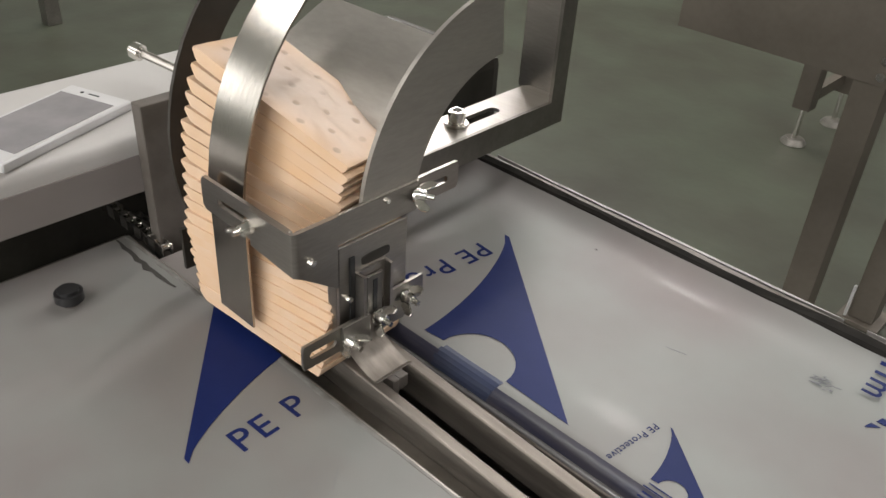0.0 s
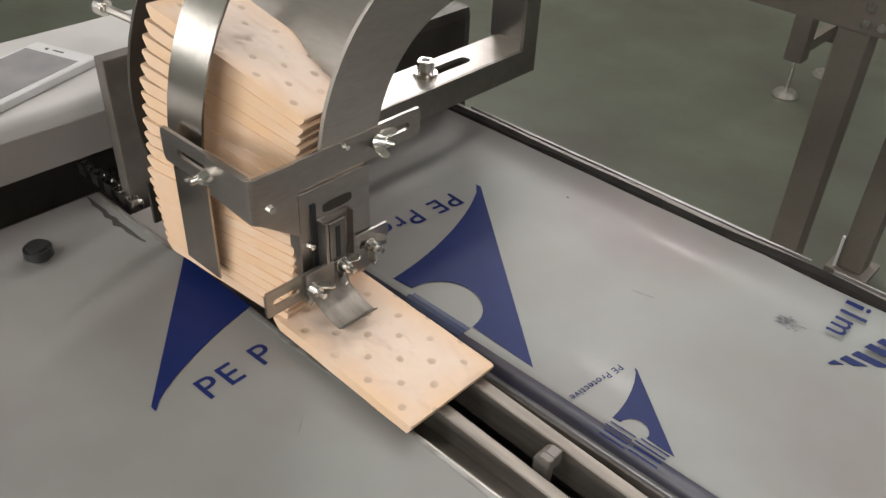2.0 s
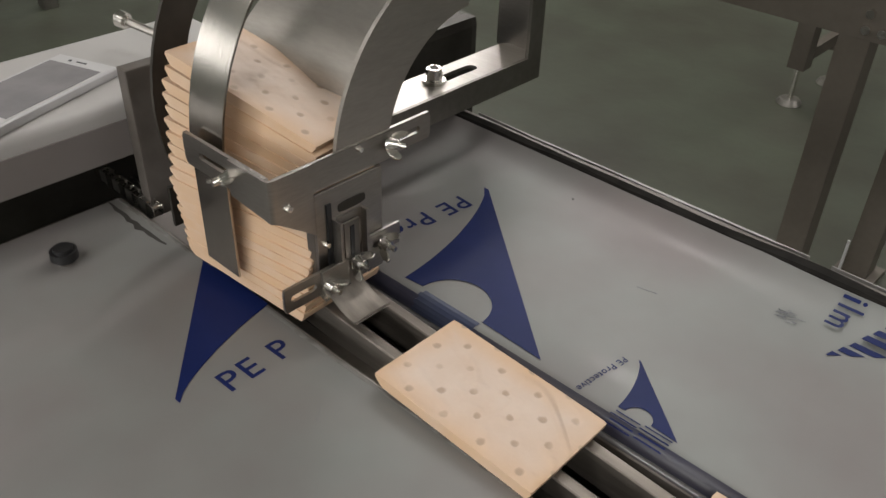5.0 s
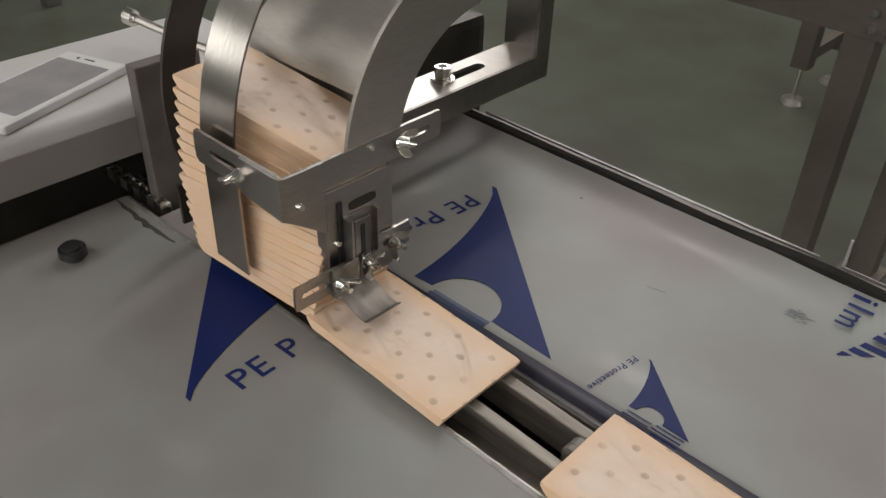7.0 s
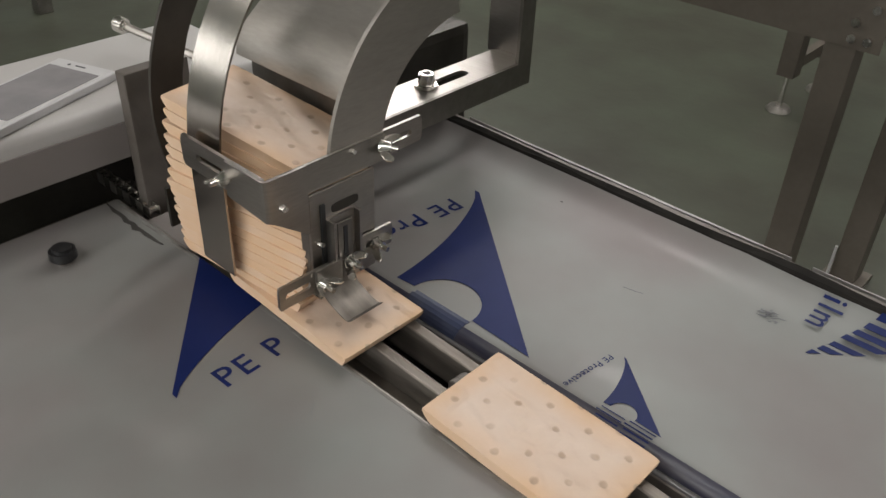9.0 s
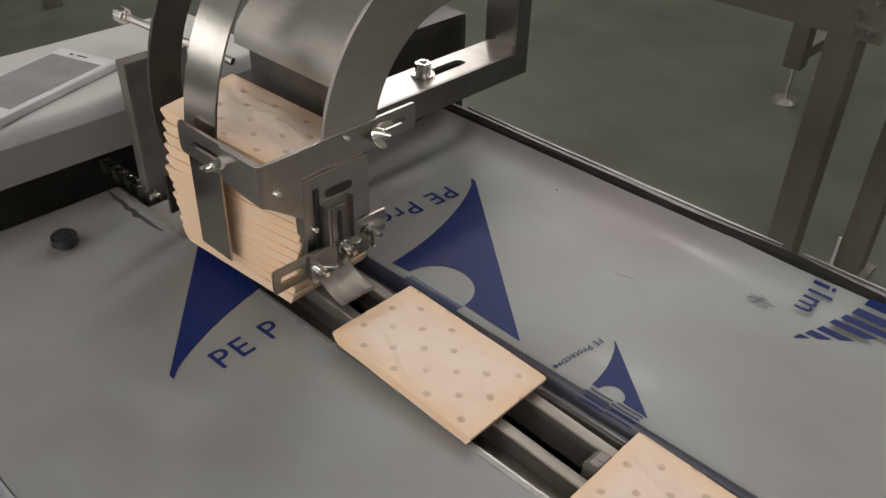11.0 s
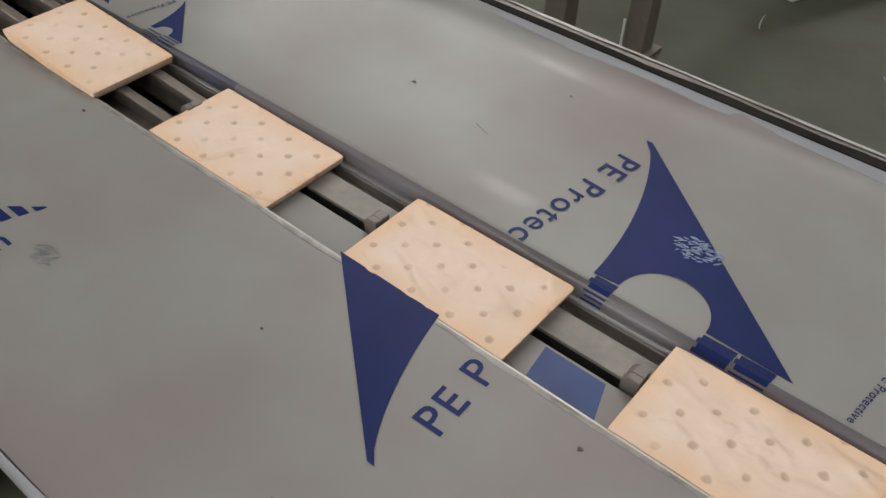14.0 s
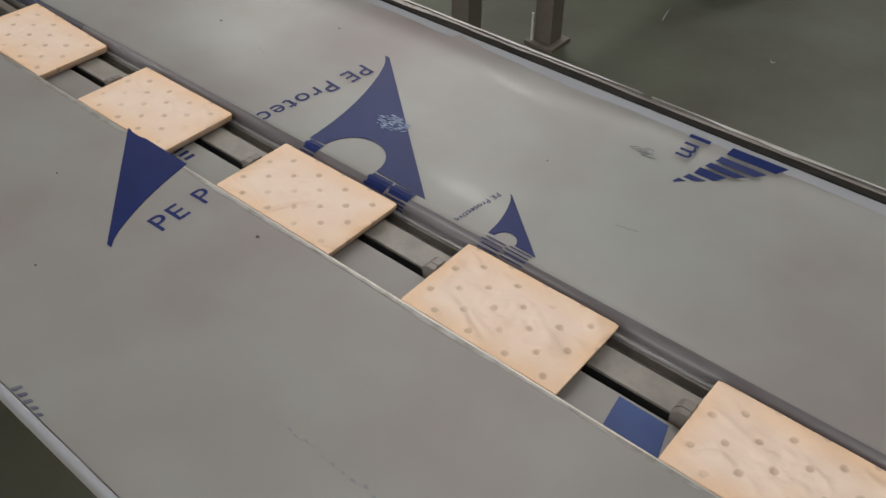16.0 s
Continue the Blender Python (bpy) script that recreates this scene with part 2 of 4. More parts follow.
    once.operation = "MULTIPLY"
    l.new(fold.outputs[0], once.inputs[0]), l.new(spots.outputs[0], once.inputs[1])
    twice = n.new("ShaderNodeMath")
    twice.operation = "MULTIPLY"
    l.new(once.outputs[0], twice.inputs[0]), l.new(flat.outputs[0], twice.inputs[1])
    deep = n.new("ShaderNodeBump")
    deep.inputs["Strength"].default_value, deep.inputs["Distance"].default_value = 0.6, 0.003
    l.new(twice.outputs[0], deep.inputs["Height"])
    first = b.inputs["Normal"].links[0].from_node
    l.new(deep.outputs[0], first.inputs["Normal"])
    b.inputs["Subsurface Weight"].default_value = 0.0
    return m


BISCUIT = biscuit_material()


# ---- mesh helpers ----
def part(name, bm, mat, parent=None, label=""):
    """Links a bmesh as one mesh object, under parent if there is one."""
    me = bpy.data.meshes.new(name)
    bmesh.ops.recalc_face_normals(bm, faces=bm.faces)
    bm.to_mesh(me)
    bm.free()
    for m in mat if isinstance(mat, (list, tuple)) else [mat]:
        me.materials.append(m)
    ob = new(name, me)
    if parent:
        ob.parent = parent
    if label:
        tagged(ob, label)
    return ob


def thing(name, label, category, x=0.0, y=0.0, z=0.0, group="", kind=""):
    ob = new(name)
    ob.location = (x, y, z)
    ob.empty_display_size = 0.02
    return tagged(ob, label, category, group, kind)


def smooth(ob, angle=40):
    for p in ob.data.polygons:
        p.use_smooth = True
    ob.data.set_sharp_from_angle(angle=radians(angle))
    return ob


def box(x0, x1, y0, y1, z0, z1, bevel=0.0, bm=None, segments=2):
    own = bmesh.new()
    bmesh.ops.create_cube(own, size=1)
    for v in own.verts:
        v.co = Vector(((x0 + x1) / 2 + v.co.x * (x1 - x0), (y0 + y1) / 2 + v.co.y * (y1 - y0), (z0 + z1) / 2 + v.co.z * (z1 - z0)))
    if bevel:
        bmesh.ops.bevel(own, geom=list(own.edges), offset=bevel, segments=segments, profile=0.7, affect="EDGES")
    return join(own, bm)


def join(own, bm):
    if bm is None:
        return own
    me = bpy.data.meshes.new("tmp")
    own.to_mesh(me)
    own.free()
    bm.from_mesh(me)
    bpy.data.meshes.remove(me)
    return bm


def rod(p0, p1, r0, r1=None, sides=20, bm=None, bevel=0.0):
    own = bmesh.new()
    p0, p1 = Vector(p0), Vector(p1)
    bmesh.ops.create_cone(own, cap_ends=True, segments=sides, radius1=r0, radius2=r0 if r1 is None else r1, depth=(p1 - p0).length)
    if bevel:
        rim = [e for e in own.edges if abs(e.verts[0].co.z - e.verts[1].co.z) < 1e-6]
        bmesh.ops.bevel(own, geom=rim, offset=bevel, segments=2, affect="EDGES")
    bmesh.ops.transform(own, matrix=Matrix.Translation((p0 + p1) / 2) @ (p1 - p0).to_track_quat("Z", "Y").to_matrix().to_4x4(), verts=own.verts)
    return join(own, bm)


def prism(outline, low, high, axis="z", bm=None, bevel=0.0):
    """A closed outline of two coordinates, pulled along the third axis."""
    own = bmesh.new()
    put = {"z": lambda a, b, c: (a, b, c), "x": lambda a, b, c: (c, a, b), "y": lambda a, b, c: (a, c, b)}[axis]
    lower = [own.verts.new(put(a, b, low)) for a, b in outline]
    upper = [own.verts.new(put(a, b, high)) for a, b in outline]
    own.faces.new(lower), own.faces.new(list(reversed(upper)))
    for i in range(len(outline)):
        j = (i + 1) % len(outline)
        own.faces.new((lower[i], upper[i], upper[j], lower[j]))
    bmesh.ops.recalc_face_normals(own, faces=own.faces)
    if bevel:
        rim = [e for e in own.edges if len(e.link_faces) == 2 and e.calc_face_angle(0) > 0.6]
        bmesh.ops.bevel(own, geom=rim, offset=bevel, segments=2, affect="EDGES")
    return join(own, bm)


def slotted(length, height, slot0, slot1, slot_h, thick, bm=None):
    """A flat bar in the (a, z) plane with one round-ended slot, as a closed ring of quads; a runs along y, thickness along x."""
    own = bmesh.new()
    n = 10
    inner, outer = [], []
    r = slot_h / 2
    for i in range(2 * n):
        th = -math.pi / 2 + math.pi * i / (n - 1) if i < n else math.pi / 2 + math.pi * (i - n) / (n - 1)
        cx = slot1 - r if i < n else slot0 + r
        p = (cx + r * math.cos(th), r * math.sin(th))
        inner.append(p)
        ex = length if i < n else 0.0
        k = (i if i < n else i - n) / (n - 1)
        if i < n:
            q = (cx + (ex - cx) * min(1, k * 4), -height / 2) if k < 0.25 else (cx + (ex - cx) * min(1, (1 - k) * 4), height / 2) if k > 0.75 else (ex, -height / 2 + height * (k - 0.25) * 2)
        else:
            q = (cx + (ex - cx) * min(1, k * 4), height / 2) if k < 0.25 else (cx + (ex - cx) * min(1, (1 - k) * 4), -height / 2) if k > 0.75 else (ex, height / 2 - height * (k - 0.25) * 2)
        outer.append(q)
    rows = []
    for side in (0, thick):
        rows.append(([own.verts.new((side, a, b)) for a, b in inner], [own.verts.new((side, a, b)) for a, b in outer]))
    m = 2 * n
    for i in range(m):
        j = (i + 1) % m
        own.faces.new((rows[0][0][i], rows[0][0][j], rows[0][1][j], rows[0][1][i]))
        own.faces.new((rows[1][0][i], rows[1][1][i], rows[1][1][j], rows[1][0][j]))
        own.faces.new((rows[0][0][i], rows[1][0][i], rows[1][0][j], rows[0][0][j]))
        own.faces.new((rows[0][1][i], rows[0][1][j], rows[1][1][j], rows[1][1][i]))
    return join(own, bm)


def moved(bm, m):
    bmesh.ops.transform(bm, matrix=m, verts=bm.verts)
    return bm


def sheet(path, x0, x1, thick):
    """A bent sheet: a path in (y, z), given a thickness and pulled along x."""
    left, right = [], []
    for i, (y, z) in enumerate(path):
        y0, z0 = path[max(i - 1, 0)]
        y1, z1 = path[min(i + 1, len(path) - 1)]
        d = math.hypot(y1 - y0, z1 - z0)
        left.append((y, z))
        right.append((y + thick * (z1 - z0) / d, z - thick * (y1 - y0) / d))
    bm = bmesh.new()
    rings = []
    for x in (x0, x1):
        rings.append([bm.verts.new((x, a, b)) for a, b in left + right[::-1]])
    n = len(rings[0])
    for i in range(n):
        j = (i + 1) % n
        bm.faces.new((rings[0][i], rings[0][j], rings[1][j], rings[1][i]))
    h = len(path)
    for ring in rings:
        for i in range(h - 1):
            bm.faces.new((ring[i], ring[i + 1], ring[n - 2 - i], ring[n - 1 - i]))
    return bm


def writing(name, words, size, m, mat, parent):
    """Flat letters in the built-in font, laid out by the matrix m."""
    cu = bpy.data.curves.new(name, "FONT")
    cu.body, cu.size, cu.resolution_u, cu.offset, cu.space_character = words, size, 3, size * 0.008, 1.13
    tmp = new("tmp_text", cu)
    me = bpy.data.meshes.new_from_object(tmp.evaluated_get(bpy.context.evaluated_depsgraph_get()))
    bpy.data.objects.remove(tmp)
    me.name = name
    me.transform(m)
    me.materials.append(mat)
    ob = new(name, me)
    ob.parent = parent
    return ob


# ---- room ----
def room():
    tagged(part("floor", box(-6, 9, -5, 8, -0.1, 0), FLOOR), "worn green painted concrete floor with scuffs", "floor", kind="structure")
    tagged(part("ceiling", box(-6, 9, -5, 8, 3.35, 3.45), WALL), "plain pale hall ceiling", "ceiling", kind="structure")
    for name, b in (("wall_north", (-6, 9, 8, 8.15, 0, 3.35)), ("wall_east", (9, 9.15, -5, 8, 0, 3.35))):
        tagged(part(name, box(*b), WALL), "plain pale hall wall", "wall", kind="structure")
    bm = box(-6, -1.4, -5.15, -5, 0, 3.35)
    for b in ((2.6, 9, -5.15, -5, 0, 3.35), (-1.4, 2.6, -5.15, -5, 0, 0.9), (-1.4, 2.6, -5.15, -5, 2.4, 3.35)):
        box(*b, bm=bm)
    tagged(part("wall_south", bm, WALL), "plain pale hall wall with an added wide window", "wall", kind="structure")
    # unseen window, added to house the fill light from the south
    win = thing("window_1", "unseen wide white framed window added for fill light", "window", kind="structure")
    for b in ((-1.4, 2.6, -5.13, -5.05, 0.9, 0.95), (-1.4, 2.6, -5.13, -5.05, 2.35, 2.4), (-1.4, -1.35, -5.13, -5.05, 0.95, 2.35), (-0.03, 0.02, -5.13, -5.05, 0.95, 2.35), (1.18, 1.23, -5.13, -5.05, 0.95, 2.35), (2.55, 2.6, -5.13, -5.05, 0.95, 2.35)):
        part("window_frame", box(*b, bevel=0.004), WHITE, win)
    for x0, x1 in ((-1.35, -0.03), (0.02, 1.18), (1.23, 2.55)):
        part("pane", box(x0, x1, -5.10, -5.09, 0.95, 2.35), WINDOW_GLASS, win)
    bm = box(-6.15, -6, -3.0, 8, 0, 3.35)
    for b in ((-6.15, -6, -5, -4.8, 0, 3.35), (-6.15, -6, -4.8, -3.0, 0, 1.25), (-6.15, -6, -4.8, -3.0, 2.55, 3.35)):
        box(*b, bm=bm)
    tagged(part("wall_west", bm, WALL), "plain pale hall wall with a window", "wall", kind="structure")
    win = thing("window_2", "white framed window in the hall wall", "window", kind="structure")
    for b in ((-6.13, -6.05, -4.8, -3.0, 1.25, 1.3), (-6.13, -6.05, -4.8, -3.0, 2.5, 2.55), (-6.13, -6.05, -4.8, -4.75, 1.3, 2.5), (-6.13, -6.05, -3.05, -3.0, 1.3, 2.5), (-6.13, -6.05, -3.925, -3.875, 1.3, 2.5)):
        part("window_frame", box(*b, bevel=0.004), WHITE, win)
    for y0, y1 in ((-4.75, -3.925), (-3.875, -3.05)):
        part("pane", box(-6.10, -6.09, y0, y1, 1.3, 2.5), WINDOW_GLASS, win)
    panel = thing("ceiling_light", "small square white lamp on the ceiling", "ceiling light", *PANEL, 3.3)
    part("housing", box(-0.17, 0.17, -0.17, 0.17, 0.01, 0.05, 0.006), WHITE, panel)
    part("diffuser", box(-0.15, 0.15, -0.15, 0.15, 0.0, 0.0098, 0.002), GLOW, panel)
    for lx, ly, _ in BATTENS:
        light = thing("ceiling_light", "unseen long white fluorescent batten added on the ceiling", "ceiling light", lx, ly, 3.3, "ceiling battens")
        part("housing", box(-0.32, 0.32, -0.66, 0.66, 0.01, 0.05, 0.006), WHITE, light)
        for dx in (-0.2, 0.0, 0.2):
            part("tube", rod((dx, -0.62, 0.0), (dx, 0.62, 0.0), 0.014), GLOW, light)


room()


# ---- table ----
SLOT_L, SLOT_R = -0.026, 0.078
END = 3.4


def far_edge(x):
    return 0.3295 - 0.010 * x


def lip_z(x, y):
    """How far the turned-up far edge of the sheet stands above the table there."""
    return float(np.interp(y - far_edge(x), [-0.045, -0.024, -0.012, -0.004, 0.0], [0.0, 0.0012, 0.0042, 0.0085, 0.0125]))


def drape(ob):
    """Lets flat print follow the turned-up edge."""
    for v in ob.data.vertices:
        v.co.y = min(v.co.y, far_edge(v.co.x) - 0.0005)
        up = lip_z(v.co.x, v.co.y)
        v.co.z += up + (0.0028 if up else 0.0)
    return ob


def curve_points(scale, cut):
    """The hollow side of the printed sail, from the cut up to the tip."""
    pts = []
    for i in range(15):
        y = cut * (1 - i / 14)
        k = min(1.0, -y / 0.175)
        pts.append((scale * 0.053 * math.sin(math.pi / 2 * k) ** 0.72 if k > 0 else 0.0, y * scale))
    return pts


def sail(name, scale, cut, half_disc, m, parent):
    out = [(0.0, 0.0), (0.006 * scale, 0.0)] + [(scale * (0.006 + 1.19 * -cut * k), scale * cut * k) for k in (0.25, 0.5, 0.75, 1.0)]
    if half_disc:
        out += [(scale * (0.107 + 0.034 * math.cos(a * math.pi / 16)), scale * (cut + 0.002 + 0.034 * math.sin(a * math.pi / 16))) for a in range(17)]
    out += curve_points(scale, cut)[:-1]
    part(name, moved(prism(out, 0.0, 0.0003), m), BLUE, parent)


def bars(m, parent):
    for i in range(12):
        y = -0.006 - i * 0.0118
        x0, x1 = 1.18 * y, 0.39 * y
        part("printed_bar", moved(prism([(x0 - 0.004, y - 0.0036), (x1 - 0.001, y - 0.0036), (x1 + 0.001, y + 0.0036), (x0 + 0.004, y + 0.0036)], 0, 0.0003), m), BLUE, parent)


def table():
    left = thing("side_plate", "grey steel table plate under protective film with blue print", "table plate", 0, 0, 0, "table plates")
    body = [(-0.275, T - 0.03), (-0.275, T - 0.004), (-0.271, T), (SLOT_L - 0.002, T), (SLOT_L, T - 0.002), (SLOT_L, T - 0.05), (SLOT_L - 0.002, T - 0.05), (SLOT_L - 0.002, T - 0.003), (-0.27, T - 0.003), (-0.272, T - 0.03)]
    part("sheet", prism(body, -0.24, END, "x"), FILM, left)
    right = thing("side_plate", "grey steel table plate with raised far edge under torn printed film", "table plate", 0, 0, 0, "table plates")
    bm = bmesh.new()
    prof = [(-0.001, -0.014, 0), (0.0, -0.008, 0), (0.003, -0.0035, 0), (0.007, -0.001, 0), (0.013, 0.0, 0), (0.06, 0.0, 0), (-0.10, 0.0, 1), (-0.045, 0.0, 1), (-0.024, 0.0012, 1), (-0.012, 0.0042, 1), (-0.004, 0.0085, 1), (0.0, 0.0125, 1)]
    rows, steps = [], 120
    for i in range(steps + 1):
        x = -0.15 + (END + 0.15) * i / steps
        loose = 1.0 if x > 0.25 else 0.25
        row = []
        for j, (dy, dz, side) in enumerate(prof):
            y = (far_edge(x) if side else SLOT_R - 0.012) + dy
            if j >= 8:
                y += 0.0028 * noise.noise(Vector((x * 8, j * 0.5, 0))) * loose
                dz += 0.0022 * noise.noise(Vector((x * 13, j * 0.6, 5))) * loose
            elif j in (5, 6):
                dz -= 0.0003
            row.append((x, y, T + dz))
        rows.append([bm.verts.new(p) for p in row] + [bm.verts.new((p[0], p[1] + (0.0012 if k < 3 else 0.0), p[2] - 0.0014)) for k, p in reversed(list(enumerate(row)))])
    n = len(rows[0])
    for i in range(steps):
        for j in range(n):
            k = (j + 1) % n
            bm.faces.new((rows[i][j], rows[i + 1][j], rows[i + 1][k], rows[i][k]))
    smooth(part("sheet", bm, FILM, right), 50)
    # steel rail behind the turned-up film, and the polished wall of the slot
    bm = bmesh.new()
    ends = []
    for i in range(61):
        x = -0.15 + 3.5 * i / 60
        w = 0.0012 * noise.noise(Vector((x * 10, 3, 3)))
        ends.append([bm.verts.new((x, far_edge(x) + dy, T + dz + w)) for dy, dz in ((0.0065, -0.04), (0.0065, 0.013), (0.0082, 0.0155), (0.0155, 0.0155), (0.0185, 0.0125), (0.0185, -0.04))])
    for p, q in zip(ends, ends[1:]):
        for j in range(6):
            k = (j + 1) % 6
            bm.faces.new((p[j], q[j], q[k], p[k]))
    # uneven black strip fills in for the dark gap between film and rail
    gap_bm = bmesh.new()
    ends2 = []
    for i in range(121):
        x = -0.15 + 3.5 * i / 120
        w = 0.0034 * noise.noise(Vector((x * 11, 8, 3))) + 0.0012 * noise.noise(Vector((x * 40, 2, 3)))
        jag = 0.0064 * noise.noise(Vector((x * 8, 1, 6))) + 0.0012 * noise.noise(Vector((x * 35, 1, 6)))
        ends2.append([gap_bm.verts.new((x, far_edge(x) + dy, T + dz)) for dy, dz in ((0.0014, -0.02), (0.0014, 0.0115 + w), (0.003, 0.0146 + w), (0.0085 + jag, 0.0172), (0.0085 + jag, -0.02))])
    for p, q in zip(ends2, ends2[1:]):
        for j in range(5):
            k = (j + 1) % 5
            gap_bm.faces.new((p[j], q[j], q[k], p[k]))
    # pale loose film along the turned-up edge, and torn shreds of it on the rail's outer edge
    for name, spans, lift_, seed in (("film_edge", ((0.4, 3.35),), 0.0007, 2.0), ("torn_film", ((-0.1, 0.3), (0.32, 1.02), (1.03, 1.5), (1.52, 2.3)), 0.0, 9.0)):
        for x0, x1 in spans:
            bm2 = bmesh.new()
            cols = []
            count = max(6, int((x1 - x0) * 60))
            for i in range(count + 1):
                x = x0 + (x1 - x0) * i / count
                n1 = noise.noise(Vector((x * 9, seed, 0)))
                n2 = noise.noise(Vector((x * 31, seed, 4)))
                if name == "film_edge":
                    a = -0.0036 - 0.0014 * min(1.0, (x - 0.4) * 2) + 0.0042 * n1 + 0.0015 * n2
                    ys = [a + (0.0006 - a) * k / 4 for k in range(5)]
                    col = [(x, far_edge(x) + y, T + lip_z(x, far_edge(x) + y) + 0.0009 + 0.0003 * n2 + 0.001 * k / 4) for k, y in enumerate(ys)]
                else:
                    end = min(1.0, 6 * min(i, count - i) / count)
                    w = (0.0026 + 0.003 * n1 + 0.0016 * n2) * end + 0.0004
                    col = [(x, far_edge(x) + 0.020 - w, T + 0.0164), (x, far_edge(x) + 0.020, T + 0.0166), (x, far_edge(x) + 0.0207, T + 0.0125 + 0.001 * n2)]
                cols.append([bm2.verts.new(p) for p in col] + [bm2.verts.new((p[0], p[1], p[2] - 0.0005)) for p in reversed(col)])
            m = len(cols[0])
            for p, q in zip(cols, cols[1:]):
                for j in range(m):
                    bm2.faces.new((p[j], q[j], q[(j + 1) % m], p[(j + 1) % m]))
            smooth(part(name, bm2, PALE_FILM if name == "film_edge" else TORN, right, "pale bluish loose film" if name == "film_edge" else "ragged clear film"), 60)
    part("edge_seal", gap_bm, GAP, right, "uneven black strip standing in for the shaded gap")
    part("edge_rail", bm, RAIL, right, "dull steel edge rail")
    part("slot_wall", prism([(SLOT_R - 0.015, T - 0.06), (SLOT_R - 0.017, T - 0.017), (SLOT_R - 0.0125, T - 0.0125), (SLOT_R - 0.010, T - 0.0135), (SLOT_R - 0.0125, T - 0.06)], -0.15, END, "x"), RAIL, right, "dull steel slot wall")
    lift = T + 0.0004
    part("bare_edge", box(-0.2412, -0.2392, -0.27, SLOT_L - 0.003, T - 0.004, T + 0.0004), CHROME, left, "bare bright cut edge")
    part("bare_edge", box(-0.238, END, SLOT_L - 0.0021, SLOT_L - 0.0002, T - 0.004, T + 0.0002), SATIN, left, "bare bright cut edge")
    bm = bmesh.new()
    cols = []
    for i in range(181):
        x = -0.238 + (END - 0.002 + 0.238) * i / 180
        w = 0.0014 * noise.noise(Vector((x * 14, 6, 1))) + 0.0007 * noise.noise(Vector((x * 50, 6, 1)))
        col = ((x, -0.2762, T - 0.012), (x, -0.2766 - 0.3 * w, T - 0.003), (x, -0.2745, T + 0.0007), (x, -0.2722 + w, T + 0.0014), (x, -0.2722 + w, T + 0.0008), (x, -0.2752, T - 0.004), (x, -0.2752, T - 0.012))
        cols.append([bm.verts.new(p) for p in col])
    for p, q in zip(cols, cols[1:]):
        for j in range(7):
            bm.faces.new((p[j], q[j], q[(j + 1) % 7], p[(j + 1) % 7]))
    smooth(part("film_edge", bm, PALE_FILM, left, "pale bluish loose film"), 50)
    # glossy bead where the film's rolled edge hangs into the slot
    bm = bmesh.new()
    cols = []
    for i in range(141):
        x = -0.15 + (END + 0.15) * i / 140
        w = 0.0009 * noise.noise(Vector((x * 9, 2, 2)))
        cols.append([bm.verts.new((x, SLOT_R - 0.0142 + w + 0.0021 * math.cos(a * 0.7854), T - 0.0145 + w + 0.0021 * math.sin(a * 0.7854))) for a in range(8)])
    for p, q in zip(cols, cols[1:]):
        for j in range(8):
            bm.faces.new((p[j], q[j], q[(j + 1) % 8], p[(j + 1) % 8]))
    smooth(part("film_bead", bm, GLOSS_FILM, right, "glossy rolled edge of the film"), 60)
    # stripes printed where the film rolls over the slot's lip; the block near the gate colours in mirrored print
    roll = [(SLOT_R - 0.0128, T - 0.0125), (SLOT_R - 0.0121, T - 0.0085), (SLOT_R - 0.0105, T - 0.0055), (SLOT_R - 0.0082, T - 0.0026), (SLOT_R - 0.0045, T - 0.0007), (SLOT_R - 0.0005, T + 0.0001), (SLOT_R + 0.0035, T + 0.0001)]
    # dark strips put the roll's dark reflection and shade into colour
    for x0, x1, mat in ((-0.14, 0.4185, ROLL_SHADE_BLUE), (0.419, END, ROLL_SHADE_GREY)):
        smooth(part("film_underside", sheet([(y - 0.0001, z + 0.00018) for y, z in roll[:5]], x0, x1, 0.00015), mat, right, "dark strip colouring in the shade on the rolled film"), 60)
    for dx in (0.0, 0.746, 1.492):
        for i, ((y0, z0), (y1, z1)) in enumerate(zip(roll, roll[1:])):
            for x0, x1, a, e in ((0.274, 0.2965, 0.1, 0.38), (0.2975, 0.322, 0.45, 0.75)) + (((0.077, 0.141, 0.0, 1.0),) if dx == 0.0 else ((0.054, 0.074, 0.0, 0.98 if i > 2 else 0.4), (0.139, 0.166, 0.0, 1.0 if i > 1 else 0.45), (0.1665, 0.193, 0.0, 1.0 if i > 2 else 0.45))):
                if x0 > 0.2 and i < 2:
                    continue
                k0, k1 = a, min(1.0, e)
                p, q = (y0 + (y1 - y0) * k0, z0 + (z1 - z0) * k0), (y0 + (y1 - y0) * k1, z0 + (z1 - z0) * k1)
                part("printed_stripe", prism([(p[0] - 0.0003, p[1] + 0.0003), (q[0] - 0.0003, q[1] + 0.0003), (q[0] - 0.0006, q[1] + 0.0006), (p[0] - 0.0006, p[1] + 0.0006)], dx + x0 + 0.002 * (i % 2), dx + x1 - 0.003 * (5 - i) / 5, "x"), MIRROR_BLUE if (x0, dx) == (0.077, 0.0) else BLUE, right)
    bm = bmesh.new()
    cols = []
    for i in range(361):
        x = -0.236 + (END + 0.234) * i / 360
        w = 0.0022 * noise.noise(Vector((x * 9, 4, 1))) + 0.0012 * noise.noise(Vector((x * 47, 4, 1)))
        cols.append([bm.verts.new(p) for p in ((x, -0.0312 + w, T + 0.0003), (x, SLOT_L - 0.0024, T + 0.0006), (x, SLOT_L + 0.0002 + 0.3 * w, T - 0.0008), (x, SLOT_L - 0.0024, T - 0.0004), (x, -0.0312 + w, T - 0.0002))])
